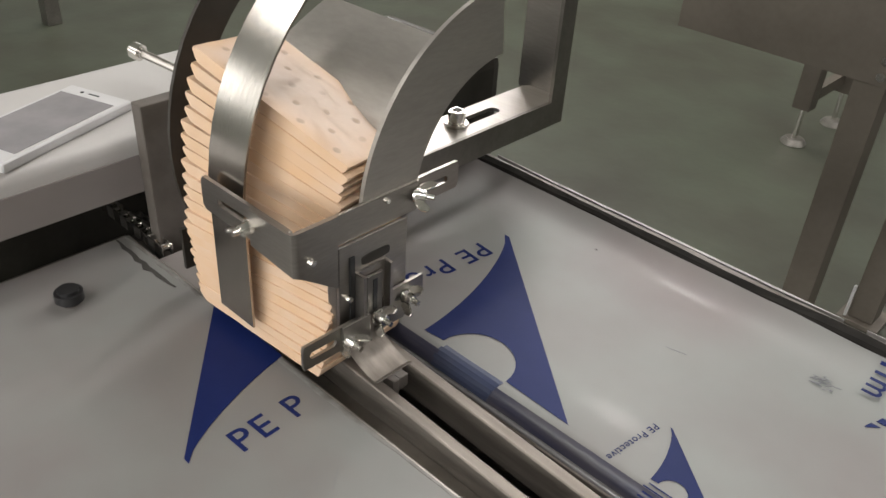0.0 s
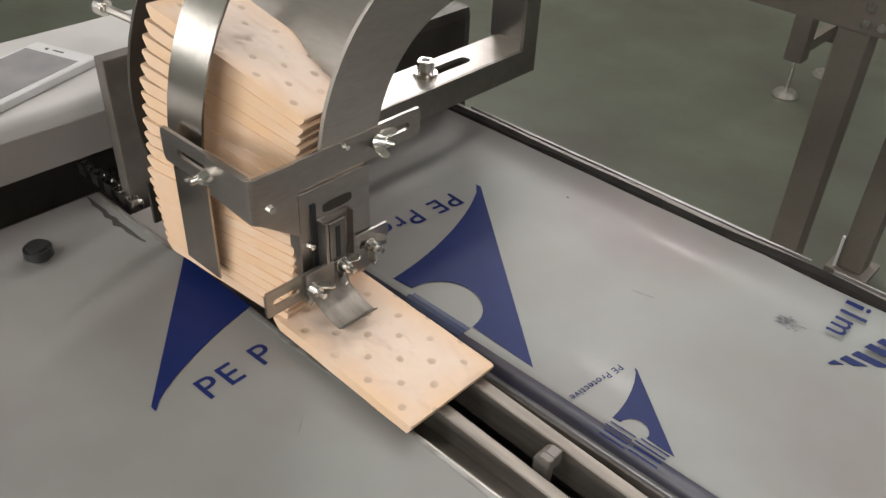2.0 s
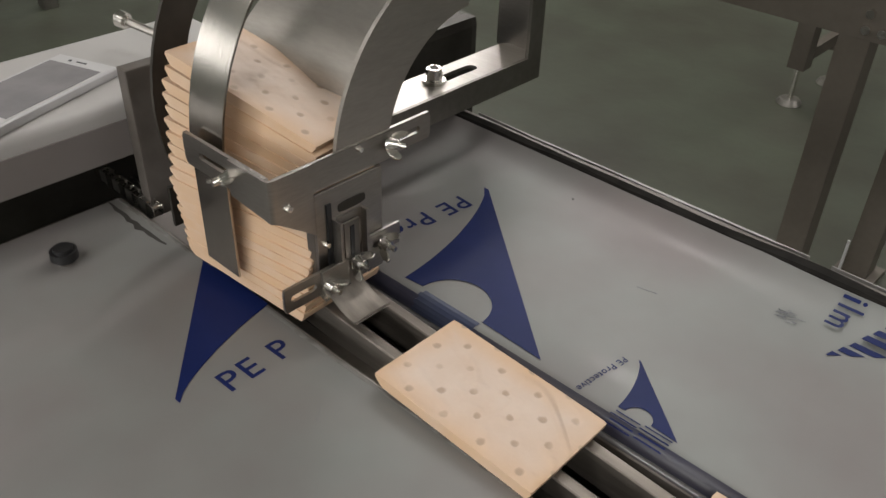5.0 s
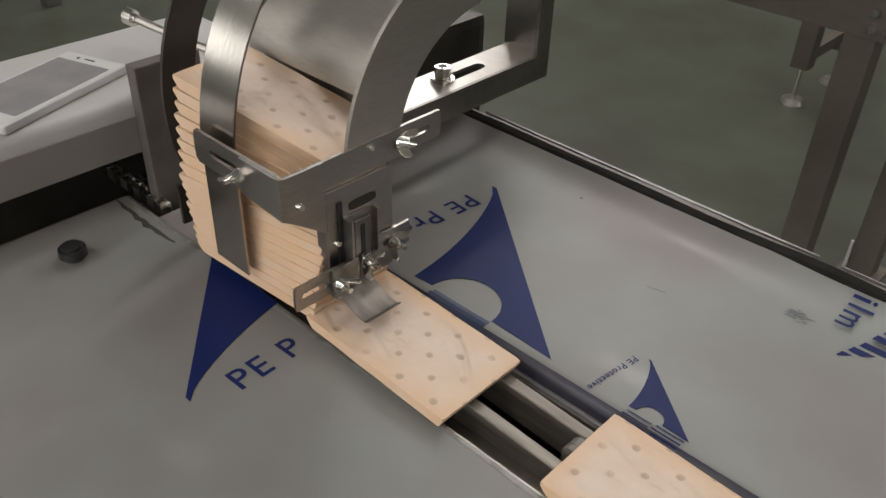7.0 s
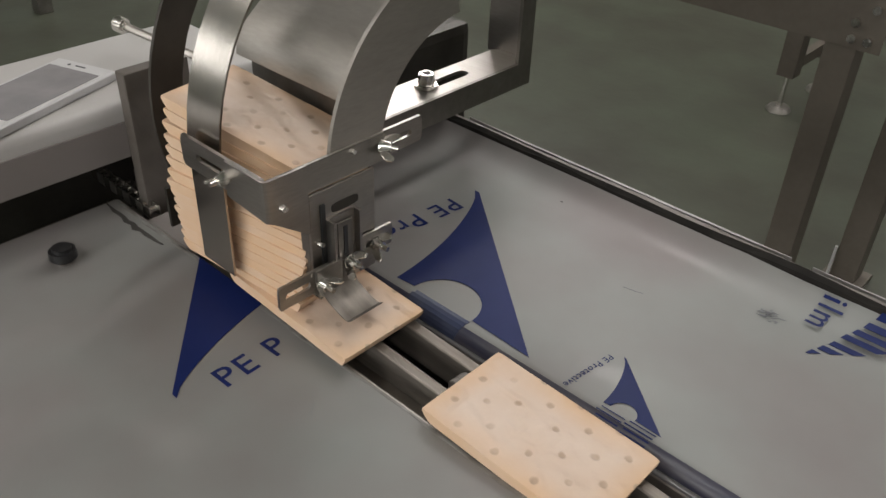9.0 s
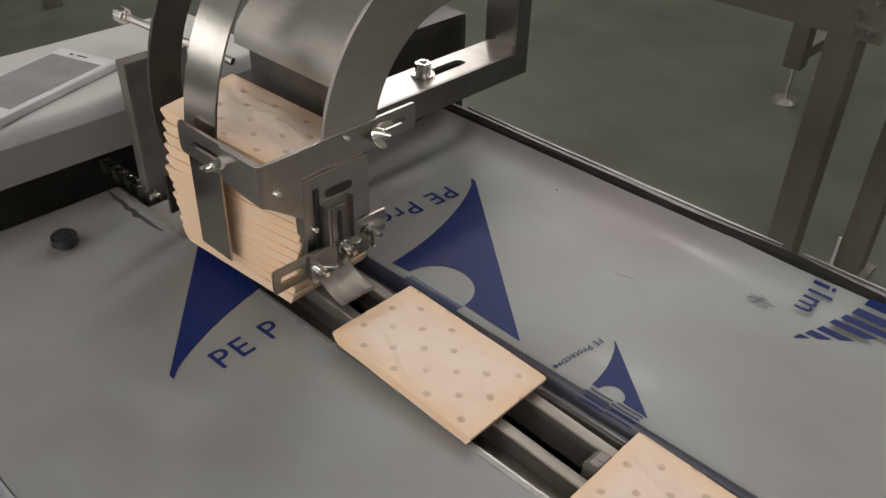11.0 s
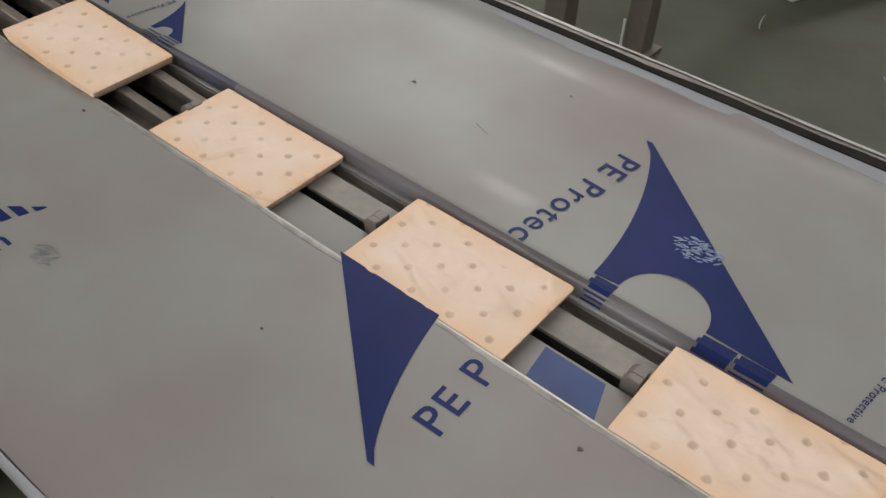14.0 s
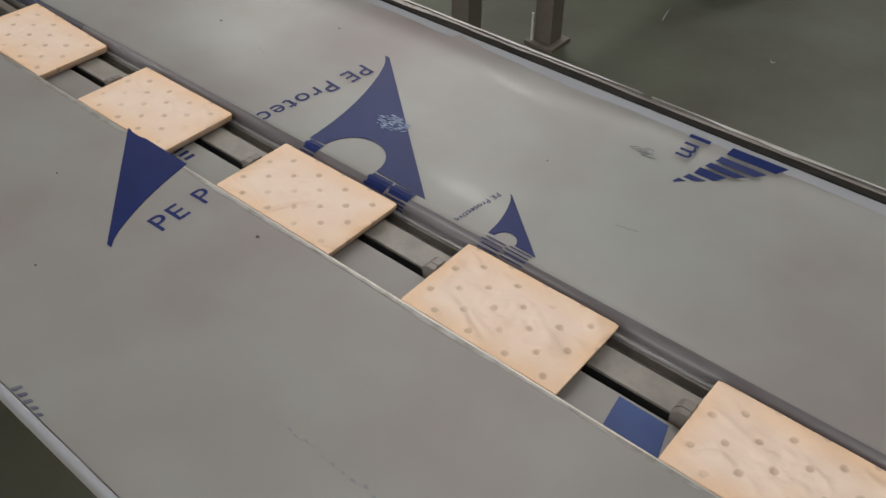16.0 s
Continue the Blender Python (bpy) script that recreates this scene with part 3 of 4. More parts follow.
    for p, q in zip(cols, cols[1:]):
        for j in range(5):
            bm.faces.new((p[j], q[j], q[(j + 1) % 5], p[(j + 1) % 5]))
    smooth(part("film_fold", bm, FOLD, left, "loose wavy edge of the film"), 60)
    for dx in (0.0, 0.746, 1.492):
        r = pose(dx, 0.2475, lift)
        sail("printed_sail", 1.0, -0.166, True, r, right)
        q = pose(dx + 0.258, 0.136, lift)
        sail("small_printed_sail", 0.315, -0.172, True, q, right)
        writing("printed_text", "PE Protec", 0.032, pose(dx - 0.007, 0.218, lift, 0, 0, -95.3), BLUE, right)
        writing("small_printed_text", "PE Protective", 0.0088, pose(dx + 0.247, 0.131, lift, 0, 0, -97), BLUE, right)
        b = pose(dx + 0.359, 0.246, lift, 0, 0, 180)
        for i in range(7):
            y = -0.006 - i * 0.0118
            out = [(1.18 * y - 0.004, y - 0.0036), (0.39 * y - 0.001, y - 0.0036), (0.39 * y + 0.001, y + 0.0036), (1.18 * y + 0.004, y + 0.0036)]
            if b.to_translation().y - y < far_edge(dx + 0.4):
                drape(part("printed_bar", moved(prism(out, 0, 0.0003), b), BLUE, right))
        drape(writing("printed_text", "ilm", 0.031, pose(dx + 0.343, 0.3235, lift, 0, 0, -90), BLUE, right))
        # left plate: the same print turned about
        sx, tx = (0.0, 0.0) if dx == 0 else (-0.004, -0.005)
        p = pose(dx + 0.047 + sx, -0.1405 - sx * 0.75, lift, 0, 0, 180)
        sail("printed_sail", 1.0, -0.1145, False, p, left)
        writing("printed_text", "PE P", 0.032, pose(dx + 0.0635 + tx, -0.109 - 2 * tx, lift, 0, 0, 92), BLUE, left)
        if dx < 1.4:
            bars(pose(dx + 0.446, -0.1345, lift), left)
            writing("printed_text", "ve Film", 0.031, pose(dx + 0.463, -0.2745, lift, 0, 0, 91), BLUE, left)
    for dx in (0.118, 0.864, 1.61):
        for i in range(5):
            x = dx + 0.0085 * i
            part("printed_bar", prism([(x, -0.2705), (x + 0.004, -0.2705), (x + 0.006, -0.264 - 0.0009 * i), (x + 0.003, -0.264 - 0.0009 * i)], lift, lift + 0.0003), PRINT_BLUE_WORN, left)
    for parent, x, y, s in ((left, 0.353, -0.045, 0.0016), (right, 0.537, 0.183, 0.002), (left, 0.873, -0.049, 0.002), (left, 0.66, -0.11, 0.0013), (right, 0.078, 0.295, 0.0015), (left, 0.76, -0.19, 0.0013), (right, 0.66, 0.26, 0.0015), (right, 1.0, 0.2, 0.0012)):
        blob = [(x + s * (0.7 + 0.5 * random.random()) * math.cos(a), y + s * (0.5 + 0.4 * random.random()) * math.sin(a)) for a in [i * 0.7 for i in range(9)]]
        part("dirt_speck", prism(blob, lift, lift + 0.0004), DIRT, parent)
    for parent, x, y, r, mat in ((right, 0.318, 0.272, 0.011, PRINT_GREY), (left, 0.487, -0.166, 0.011, PRINT_GREY), (left, 1.233, -0.166, 0.011, PRINT_GREY), (right, 1.064, 0.272, 0.011, PRINT_GREY), (right, 0.845, 0.152, 0.016, SCUFF)):
        bm = bmesh.new()
        for i in range(90 if mat is SCUFF else 26):
            a, d = random.random() * 6.28, r * random.random() ** 0.6
            px, py, w, turn = x + d * math.cos(a) * 1.2, y + d * math.sin(a) * 0.8, 0.0012 + 0.003 * random.random(), random.random() * 1.2 - 0.2
            c, n2 = math.cos(turn), math.sin(turn)
            prism([(px - w * c, py - w * n2), (px + 0.0006 * n2, py - 0.0006 * c), (px + w * c, py + w * n2), (px - 0.0006 * n2, py + 0.0006 * c)], lift + 0.0004, lift + 0.0007, "z", bm)
        part("scratched_patch" if mat is SCUFF else "printed_stamp", bm, mat, parent)
    for parent, x, y, turn, n in ((right, 0.205, 0.216, 12, 0.018), (right, 0.62, 0.17, -20, 0.02), (left, 0.12, -0.07, -48, 0.018), (left, 0.3, -0.15, -40, 0.02), (right, 1.1, 0.16, 15, 0.02)):
        c, d = math.cos(radians(turn)), math.sin(radians(turn))
        pts = [(x + i * n * c / 6 + 0.0012 * noise.noise(Vector((i * 1.7, x * 40, 0))), y + i * n * d / 6 + 0.0012 * noise.noise(Vector((i * 1.3, x * 50, 9)))) for i in range(7)]
        part("scratch", prism(pts + [(a + 0.0002 * d, b + 0.0004) for a, b in reversed(pts)], lift, lift + 0.0003), PRINT_GREY, parent)
    # grime: a dark streak by the end of the slot and a trail of specks along the plate
    pts = [(-0.238 + 0.0085 * i, -0.0385 + 0.0022 * noise.noise(Vector((i * 0.9, 3, 1)))) for i in range(13)]
    back = [(x, y - 0.0015 - 0.0055 * math.sin(math.pi * i / 12) * (0.7 + 0.5 * noise.noise(Vector((i * 0.8, 8, 2))))) for i, (x, y) in enumerate(pts)]
    part("grime_streak", prism(pts + back[::-1], lift, lift + 0.0003), DIRT, left)
    for i in range(11):
        x, y, n = 1.03 + 0.009 * i + 0.004 * random.random(), -0.168 + 0.003 * random.random(), 0.0004 + 0.0008 * random.random()
        part("dirt_speck", prism([(x + 2.2 * n * math.cos(k * 1.047), y + n * math.sin(k * 1.047)) for k in range(6)], lift, lift + 0.0003), PRINT_GREY, left)
    # channel between the plates
    chan = thing("conveyor_channel", "steel channel with guide rails between the table plates", "conveyor channel")
    part("channel_floor", box(-0.5, END, SLOT_L - 0.03, SLOT_R + 0.03, T - 0.066, T - 0.06), STEEL_X, chan, "shiny film-covered channel floor")
    for y in (0.002, 0.0395):
        bm = bmesh.new()
        for v in ((-0.117, T + 0.0142), (-0.03, T + 0.0142), (0.43, T - 0.0088)):
            for dy, dz in ((-0.005, -0.03), (-0.005, -0.001), (-0.004, 0.0), (0.004, 0.0), (0.005, -0.001), (0.005, -0.03)):
                bm.verts.new((v[0], y + dy, v[1] + dz))
        bm.verts.ensure_lookup_table()
        for a in (0, 6):
            for j in range(6):
                k = (j + 1) % 6
                bm.faces.new([bm.verts[q] for q in (a + j, a + k, a + k + 6, a + j + 6)])
        bm.faces.new(bm.verts[0:6]), bm.faces.new(bm.verts[12:18])
        part("guide_rail", bm, GUIDE, chan, "dull worn steel guide rail")
    bed = part("filler_sheet", box(0.43, END, SLOT_L + 0.0005, 0.0125, T - 0.0145, T - 0.0108), FILM, chan, "film-covered filler sheet beside the guide strip")
    for x, e in ((0.428, 0.05), (0.812, 0.055), (1.2, 0.045), (1.62, 0.05)):
        part("printed_patch", prism([(x, SLOT_L + 0.008), (x + e, SLOT_L + 0.002), (x + e * 0.8, 0.010), (x - 0.004, 0.0105)], T - 0.0107, T - 0.0104), BRIGHT_BLUE, bed)
    for x in (0.70, 1.094, 1.45):
        for i in range(3):
            part("printed_mark", box(x + i * 0.009, x + i * 0.009 + 0.004, -0.012, -0.001, T - 0.0107, T - 0.0104), BLUE, bed)
    part("guide_strip", box(0.43, END, 0.0225, 0.0475, T - 0.0148, T - 0.0115, 0.001), PLASTIC, chan, "worn grey plastic guide strip")
    # black under-bodies put the shade down in the slot into colour
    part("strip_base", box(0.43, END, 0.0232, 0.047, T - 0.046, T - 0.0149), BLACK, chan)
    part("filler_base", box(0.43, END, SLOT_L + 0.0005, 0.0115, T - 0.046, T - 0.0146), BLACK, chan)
    part("bed_plate", box(-0.2, 0.4295, SLOT_L + 0.0005, -0.0035, T - 0.024, T - 0.019), DULL, chan)
    part("bed_plate", box(-0.15, 0.4295, 0.045, SLOT_R - 0.0175, T - 0.034, T - 0.028), DULL, chan)
    for y0, y1 in ((SLOT_L + 0.0005, 0.009), (0.032, 0.058)):
        part("end_plate", box(-0.187, -0.118, y0, y1, T - 0.012, T - 0.002, 0.001), GREY_PANEL, chan, "dull grey end plate")
    # brown shelf added to carry the shade between strip and slot wall
    part("strip_shelf", box(0.43, END, 0.048, SLOT_R - 0.0155, T - 0.030, T - 0.0245), RAIL, chan, "dull brown shelf coloured for the shade beside the guide strip")
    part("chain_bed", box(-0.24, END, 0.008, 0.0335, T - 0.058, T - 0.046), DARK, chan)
    # frame under the table
    base = thing("table_frame", "steel frame under the filmed table", "table frame")
    part("side_rail", box(-0.2, END, -0.262, -0.222, T - 0.075, T - 0.0305), DULL, base)
    part("side_rail", box(-0.2, END, 0.20, 0.24, T - 0.075, T - 0.03), DULL, base)
    for x in (0.0, 1.7, 3.3):
        for y in (-0.24, 0.22):
            part("leg", box(x - 0.02, x + 0.02, y - 0.02, y + 0.02, 0.0, T - 0.075), DULL, base)
        part("cross_rail", box(x - 0.02, x + 0.02, -0.22, 0.2, T - 0.12, T - 0.08), DULL, base)
    knob = thing("knob", "round black plastic knob on the filmed plate", "knob", -0.172, -0.116, T)
    smooth(part("grip", rod((0, 0, 0.004), (0, 0, 0.017), 0.0125, 0.0115, 28, None, 0.003), BLACK, knob))
    part("stem", rod((0, 0, 0), (0, 0, 0.005), 0.006), CHROME, knob)


table()


# ---- biscuits ----
LONG, WIDE, THICK, PITCH, SPEED = 0.1475, 0.086, 0.0090, 0.2293, 0.185
STEP = 0.0085
STACK = 22


def biscuit_mesh(seed):
    nx, ny = 84, 50
    bm = bmesh.new()
    holes = []
    for i in range(8):
        for v in ((0.27, 0.64) if i % 2 == 0 else (0.455, 0.825, 0.085)):
            holes.append((-LONG / 2 + LONG * (0.0719 + 0.11755 * i), -WIDE / 2 + WIDE * v))
    grid = {}
    for side in (1, -1):
        for i in range(nx + 1):
            for j in range(ny + 1):
                u, v = 2 * i / nx - 1, 2 * j / ny - 1
                wob = 0.0003 * noise.noise(Vector((u * 3 + seed, v * 3, 1))) 
                x, y = u * (LONG / 2 + wob), v * (WIDE / 2 + wob)
                corner = max(0.0, abs(u) - 0.95) * max(0.0, abs(v) - 0.92)
                x -= math.copysign(corner * 0.12, u) * 0.6
                y -= math.copysign(corner * 0.12, v) * 0.6
                edge = min((1 - abs(u)) * LONG / 2, (1 - abs(v)) * WIDE / 2)
                ends = min(1.0, (1 - abs(u)) * LONG / 2 / (0.0078 if u < 0 else 0.0034)) ** 0.95
                puff = min(1.0, edge / 0.006) ** 0.5
                z = THICK * (0.42 + 0.065 * ends + 0.01 * puff) if side > 0 else THICK * (-0.16 + 0.72 * ends)
                if side > 0:
                    z += 0.0006 * noise.noise(Vector((x * 60 + seed, y * 60, 2))) * puff
                    ridge = noise.noise(Vector((x * 22 - y * 30 + seed * 3, y * 90 + x * 40, 4)))
                    z += 0.0018 * max(0.0, ridge - 0.2) * puff
                    z += 0.0011 * noise.noise(Vector((x * 28 + seed * 5, y * 34, 7))) * puff
                    badge = max(0.0, min(1.0, (1 - math.hypot(u / 0.42, v / 0.5)) * 4))
                    z += 0.0008 * badge * max(0.0, min(1.0, 4 * noise.noise(Vector((x * 130 + seed, y * 130, 11))) + 0.4))
                    for hx, hy in holes:
                        d2 = (x - hx) ** 2 + (y - hy) ** 2
                        if d2 < 4e-5:
                            z -= 0.0016 * math.exp(-d2 / 3.2e-6)
                grid[side, i, j] = bm.verts.new((x, y, z * side))
    for side in (1, -1):
        for i in range(nx):
            for j in range(ny):
                q = [grid[side, i, j], grid[side, i + 1, j], grid[side, i + 1, j + 1], grid[side, i, j + 1]]
                f = bm.faces.new(q if side > 0 else q[::-1])
                f.smooth = True
    ring = [(i, 0) for i in range(nx)] + [(nx, j) for j in range(ny)] + [(i, ny) for i in range(nx, 0, -1)] + [(0, j) for j in range(ny, 0, -1)]
    for a in range(len(ring)):
        p, q = ring[a], ring[(a + 1) % len(ring)]
        bm.faces.new((grid[-1, p[0], p[1]], grid[-1, q[0], q[1]], grid[1, q[0], q[1]], grid[1, p[0], p[1]])).smooth = True
    me = bpy.data.meshes.new("biscuit")
    bm.to_mesh(me)
    bm.free()
    me.materials.append(BISCUIT)
    me.set_sharp_from_angle(angle=radians(55))
    return me


MESHES = [biscuit_mesh(s) for s in (1.3, 4.7, 9.1)]
BISCUITS = []
for k in range(1, STACK + 1):
    ob = new("biscuit", MESHES[k % 3])
    BISCUITS.append(tagged(ob, "pale golden rectangular cracker with docker holes", "biscuit", "crackers in the feeder and on the conveyor"))


# ---- chain lugs ----
LUGS = []
for k in range(-2, 13):
    bm = prism([(-0.013, -0.026), (0.0, -0.026), (0.0, 0.0098), (-0.0085, 0.0098), (-0.013, 0.006)], -0.0032, 0.0032, "y", None, 0.0006)
    prism([(-0.0128, -0.0025), (-0.0002, -0.0025), (-0.0002, 0.0095), (-0.0083, 0.0095), (-0.0128, 0.0058)], 0.003, 0.0125, "y", bm, 0.0006)
    lug = tagged(part("chain_lug", bm, RAIL), "small grey pusher lug with its run of roller chain", "chain lug", "chain lugs")
    links = bmesh.new()
    for i in range(18):
        x = -0.006 - i * 0.01274
        for side in (-1, 1):
            w = 0.0024 if i % 2 else 0.0036
            box(x - 0.0088, x + 0.0088, w * side - 0.0006, w * side + 0.0006, -0.0265, -0.0185, 0.0, links)
        rod((x + 0.0064, -0.0022, -0.0225), (x + 0.0064, 0.0022, -0.0225), 0.0036, None, 8, links)
    part("chain_run", links, DULL, lug, "greasy steel roller chain links")
    LUGS.append((k, lug))


def travel(t):
    """How far the chain has gone: it starts about a second in."""
    return 0.0 if t < 0.95 else SPEED * (t - 1.0) if t > 1.05 else SPEED * (t - 0.95) ** 2 / 0.2


def lug_x(k, t):
    x = 0.076 + travel(t) - PITCH * k
    return x + 0.010 * min(1.0, max(0.0, (0.6 - x) / 0.4))


# ---- feeder ----
FX = 0.056       # front of the feeder
AY, AZ = 0.16, 0.91


def arc(r, a0, a1, n=14):
    return [(AY - r * math.cos(radians(a0 + (a1 - a0) * i / n)), AZ + r * math.sin(radians(a0 + (a1 - a0) * i / n))) for i in range(n + 1)]


def wing_nut(x, y, z, turn, group="wing nuts"):
    nut = thing("wing_nut", "bright zinc wing nut on a slotted bracket", "wing nut", x, y, z, group)
    nut.rotation_euler = turn
    smooth(part("boss", rod((-0.001, 0, 0), (0.007, 0, 0), 0.0055, 0.004, 16), CHROME, nut))
    smooth(part("stud", rod((0, 0, 0), (0.013, 0, 0), 0.0022, None, 10), CHROME, nut))
    for s in (-1, 1):
        smooth(part("wing", prism([(0.003 * s, 0.0), (0.008 * s, -0.001), (0.0125 * s, 0.006), (0.0125 * s, 0.0115), (0.009 * s, 0.012), (0.0045 * s, 0.006)][::s], -0.0012, 0.0012, "z", None, 0.0006), CHROME, nut)).matrix_basis = Matrix(((0, 1, 0, 0), (1, 0, 0, 0), (0, 0, 1, 0), (0, 0, 0, 1)))
    part("washer", rod((-0.002, 0, 0), (-0.0005, 0, 0), 0.0062, None, 16), CHROME, nut)
    return nut


def feeder():
    mag = thing("biscuit_feeder", "curved stainless steel magazine that holds crackers over the conveyor", "biscuit feeder")
    strap = [(-0.0435, 0.812), (-0.0435, 0.86)] + [(y, z) for y, z in arc(0.2035, 0, 78)]
    smooth(part("front_strap", sheet(strap, -0.054, -0.011, 0.0018), POLISHED, mag, "polished bent steel strap"))
    rear = [(0.058, 0.944), (0.0586, 0.951), (0.0605, 0.9575), (0.064, 0.9635), (0.07, 0.9705), (0.08, 0.979), (0.092, 0.988), (0.105, 0.995), (0.119, 1.002), (0.1336, 1.0085)]
    smooth(part("rear_sheet", sheet(rear, -0.1275, 0.05, 0.0015), SATIN, mag, "polished bent steel back sheet"))
    # duller steel puts the shade below the back sheet's bend into colour
    part("back_guide", box(-0.1275, 0.03, 0.073, 0.076, 0.80, 0.9445, 0.0006), DULL, mag, "dull guide plate, darker to give the shade below the back sheet")
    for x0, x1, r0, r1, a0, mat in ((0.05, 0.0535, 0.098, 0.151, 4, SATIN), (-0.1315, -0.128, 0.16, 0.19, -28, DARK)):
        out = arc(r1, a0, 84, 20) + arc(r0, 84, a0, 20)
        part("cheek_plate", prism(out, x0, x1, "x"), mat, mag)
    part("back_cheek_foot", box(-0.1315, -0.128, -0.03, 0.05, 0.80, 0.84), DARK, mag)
    # front and side clamping bars
    part("front_bar", box(FX - 0.003, FX, -0.0485, 0.064, 0.9075, 0.932, 0.001), STEEL, mag)
    part("slotted_end", moved(slotted(0.062, 0.0225, 0.012, 0.05, 0.006, 0.003), pose(FX - 0.0065, 0.048, 0.9195)), STEEL, mag)
    part("side_bar", moved(slotted(0.105, 0.027, 0.03, 0.085, 0.006, 0.003), pose(FX - 0.0012, -0.0515, 0.919, 0, 0, 90)), STEEL, mag)
    # corner piece: a short side leg, a rounded bend and a front leg with a slanting foot
    bend = [(0.012, -0.0548), (FX - 0.002, -0.0548), (FX + 0.0012, -0.0538), (FX + 0.0028, -0.0508), (FX + 0.003, -0.0478), (FX + 0.003, -0.0162)]
    bm = bmesh.new()
    low = [0.9045, 0.901, 0.8995, 0.8985, 0.897, 0.874]
    inner = [(0.012, -0.0526), (FX - 0.003, -0.0526), (FX - 0.0006, -0.0518), (FX + 0.0004, -0.0502), (FX + 0.0006, -0.0478), (FX + 0.0006, -0.0162)]
    ring = [[bm.verts.new((x, y, z)) for x, y, z in ((ox, oy, z0), (ox, oy, 0.9335), (ix, iy, 0.9335), (ix, iy, z0))] for (ox, oy), (ix, iy), z0 in zip(bend, inner, low)]
    for p, q in zip(ring, ring[1:]):
        for j in range(4):
            bm.faces.new((p[j], q[j], q[(j + 1) % 4], p[(j + 1) % 4]))
    bm.faces.new(ring[0]), bm.faces.new(ring[-1])
    smooth(part("corner_bracket", bm, STEEL, mag, "bent steel corner piece with a slanting foot"), 35)
    part("gate_plate", box(FX, FX + 0.003, -0.0158, 0.050, 0.815, 0.9072, 0.0008), STEEL, mag, "upright steel gate plate")
    part("gate_flange", box(FX - 0.010, FX - 0.0002, -0.0158, -0.0132, 0.822, 0.9, 0.0006), DULL, mag)
    smooth(part("gate_slot", prism([(0.0185 + 0.0135 * math.copysign(min(1.0, abs(math.cos(k * 0.3927)) + 0.25), math.cos(k * 0.3927)), 0.888 + 0.0042 * math.sin(k * 0.3927)) for k in range(16)], FX + 0.003, FX + 0.0036, "x"), DARK, mag))
    part("gate_channel", prism([(FX + 0.003, -0.002), (FX + 0.014, -0.002), (FX + 0.014, 0.0005), (FX + 0.0055, 0.0005), (FX + 0.0055, 0.0255), (FX + 0.012, 0.0255), (FX + 0.012, 0.028), (FX + 0.003, 0.028)], 0.826, 0.882, "z"), STEEL, mag)
    # black strip drawn in place of the shadow line along the channel
    part("channel_shade", box(FX + 0.003, FX + 0.0045, -0.0065, -0.0022, 0.826, 0.896), BLACK, mag, "black strip painted in as the shadow line beside the gate channel")
    part("gate_slide", box(FX + 0.006, FX + 0.0085, 0.006, 0.021, 0.812, 0.876, 0.0006), DULL, mag)
    part("slide_slot", box(FX + 0.0085, FX + 0.009, 0.0115, 0.0155, 0.845, 0.872), BLACK, mag)
    part("side_arm", moved(slotted(0.052, 0.021, 0.006, 0.03, 0.006, 0.0025), pose(FX + 0.009, -0.056, 0.8365, 0, 0, 0)), STEEL, mag)
    part("side_arm", moved(slotted(0.042, 0.020, 0.012, 0.036, 0.006, 0.0025), pose(FX + 0.004, 0.024, 0.841, 0, 0, 0)), STEEL, mag)
    part("arm_clamp", box(FX + 0.0115, FX + 0.0145, -0.022, 0.004, 0.824, 0.848, 0.0008), DULL, mag)
    prof = [(FX + 0.010, 0.842), (FX + 0.011, 0.828), (FX + 0.015, 0.8195), (FX + 0.024, 0.815), (FX + 0.034, 0.8115), (FX + 0.040, 0.8105), (FX + 0.044, 0.813)]
    bm = sheet(prof, -0.015, 0.019, 0.0008)
    for v in bm.verts:
        v.co = Vector((v.co.y, v.co.x, v.co.z))
    smooth(part("spring_flap", bm, GUIDE, mag, "thin bent spring steel flap"))
    for sx, sy, sz, r in ((FX + 0.007, -0.040, 0.908, 0.004), (FX + 0.007, -0.008, 0.862, 0.0035), (FX + 0.004, 0.03, 0.928, 0.003)):
        part("rivet", rod((sx - 0.004, sy, sz), (sx - 0.0002, sy, sz), r * 0.8, r * 0.6, 14), CHROME, mag)
    wing_nut(FX + 0.0005, 0.062, 0.9205, (0.6, 0, 0.5))
    wing_nut(0.012, -0.0552, 0.919, (0.3, 0, -1.57))
    wing_nut(FX + 0.0125, 0.0145, 0.839, (0.9, 0, 0))
    wing_nut(FX + 0.0145, -0.0165, 0.834, (0.2, 0, 0))
    wing_nut(FX + 0.007, 0.048, 0.838, (1.0, 0, 0))
    # bracket behind the feeder
    frame_ = thing("feeder_bracket", "bent steel bracket with a slotted flange and bolt", "bracket")
    top = moved(slotted(0.27, 0.046, 0.115, 0.19, 0.014, 0.004), pose(-0.0785, 0.125, 0.866, 0, -90, 0))
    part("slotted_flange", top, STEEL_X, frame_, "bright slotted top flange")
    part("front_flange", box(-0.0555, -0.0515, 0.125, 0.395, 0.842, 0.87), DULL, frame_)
    part("upright", box(-0.113, -0.0555, 0.3915, 0.395, 0.866, 1.2), STEEL, frame_)
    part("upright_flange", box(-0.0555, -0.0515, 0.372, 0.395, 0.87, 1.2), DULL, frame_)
    bolt = thing("hex_bolt", "bright socket head bolt through the slotted flange", "bolt", -0.0785, 0.252, 0.87)
    smooth(part("head", rod((0, 0, 0.004), (0, 0, 0.016), 0.0085, None, 22, None, 0.001), CHROME, bolt))
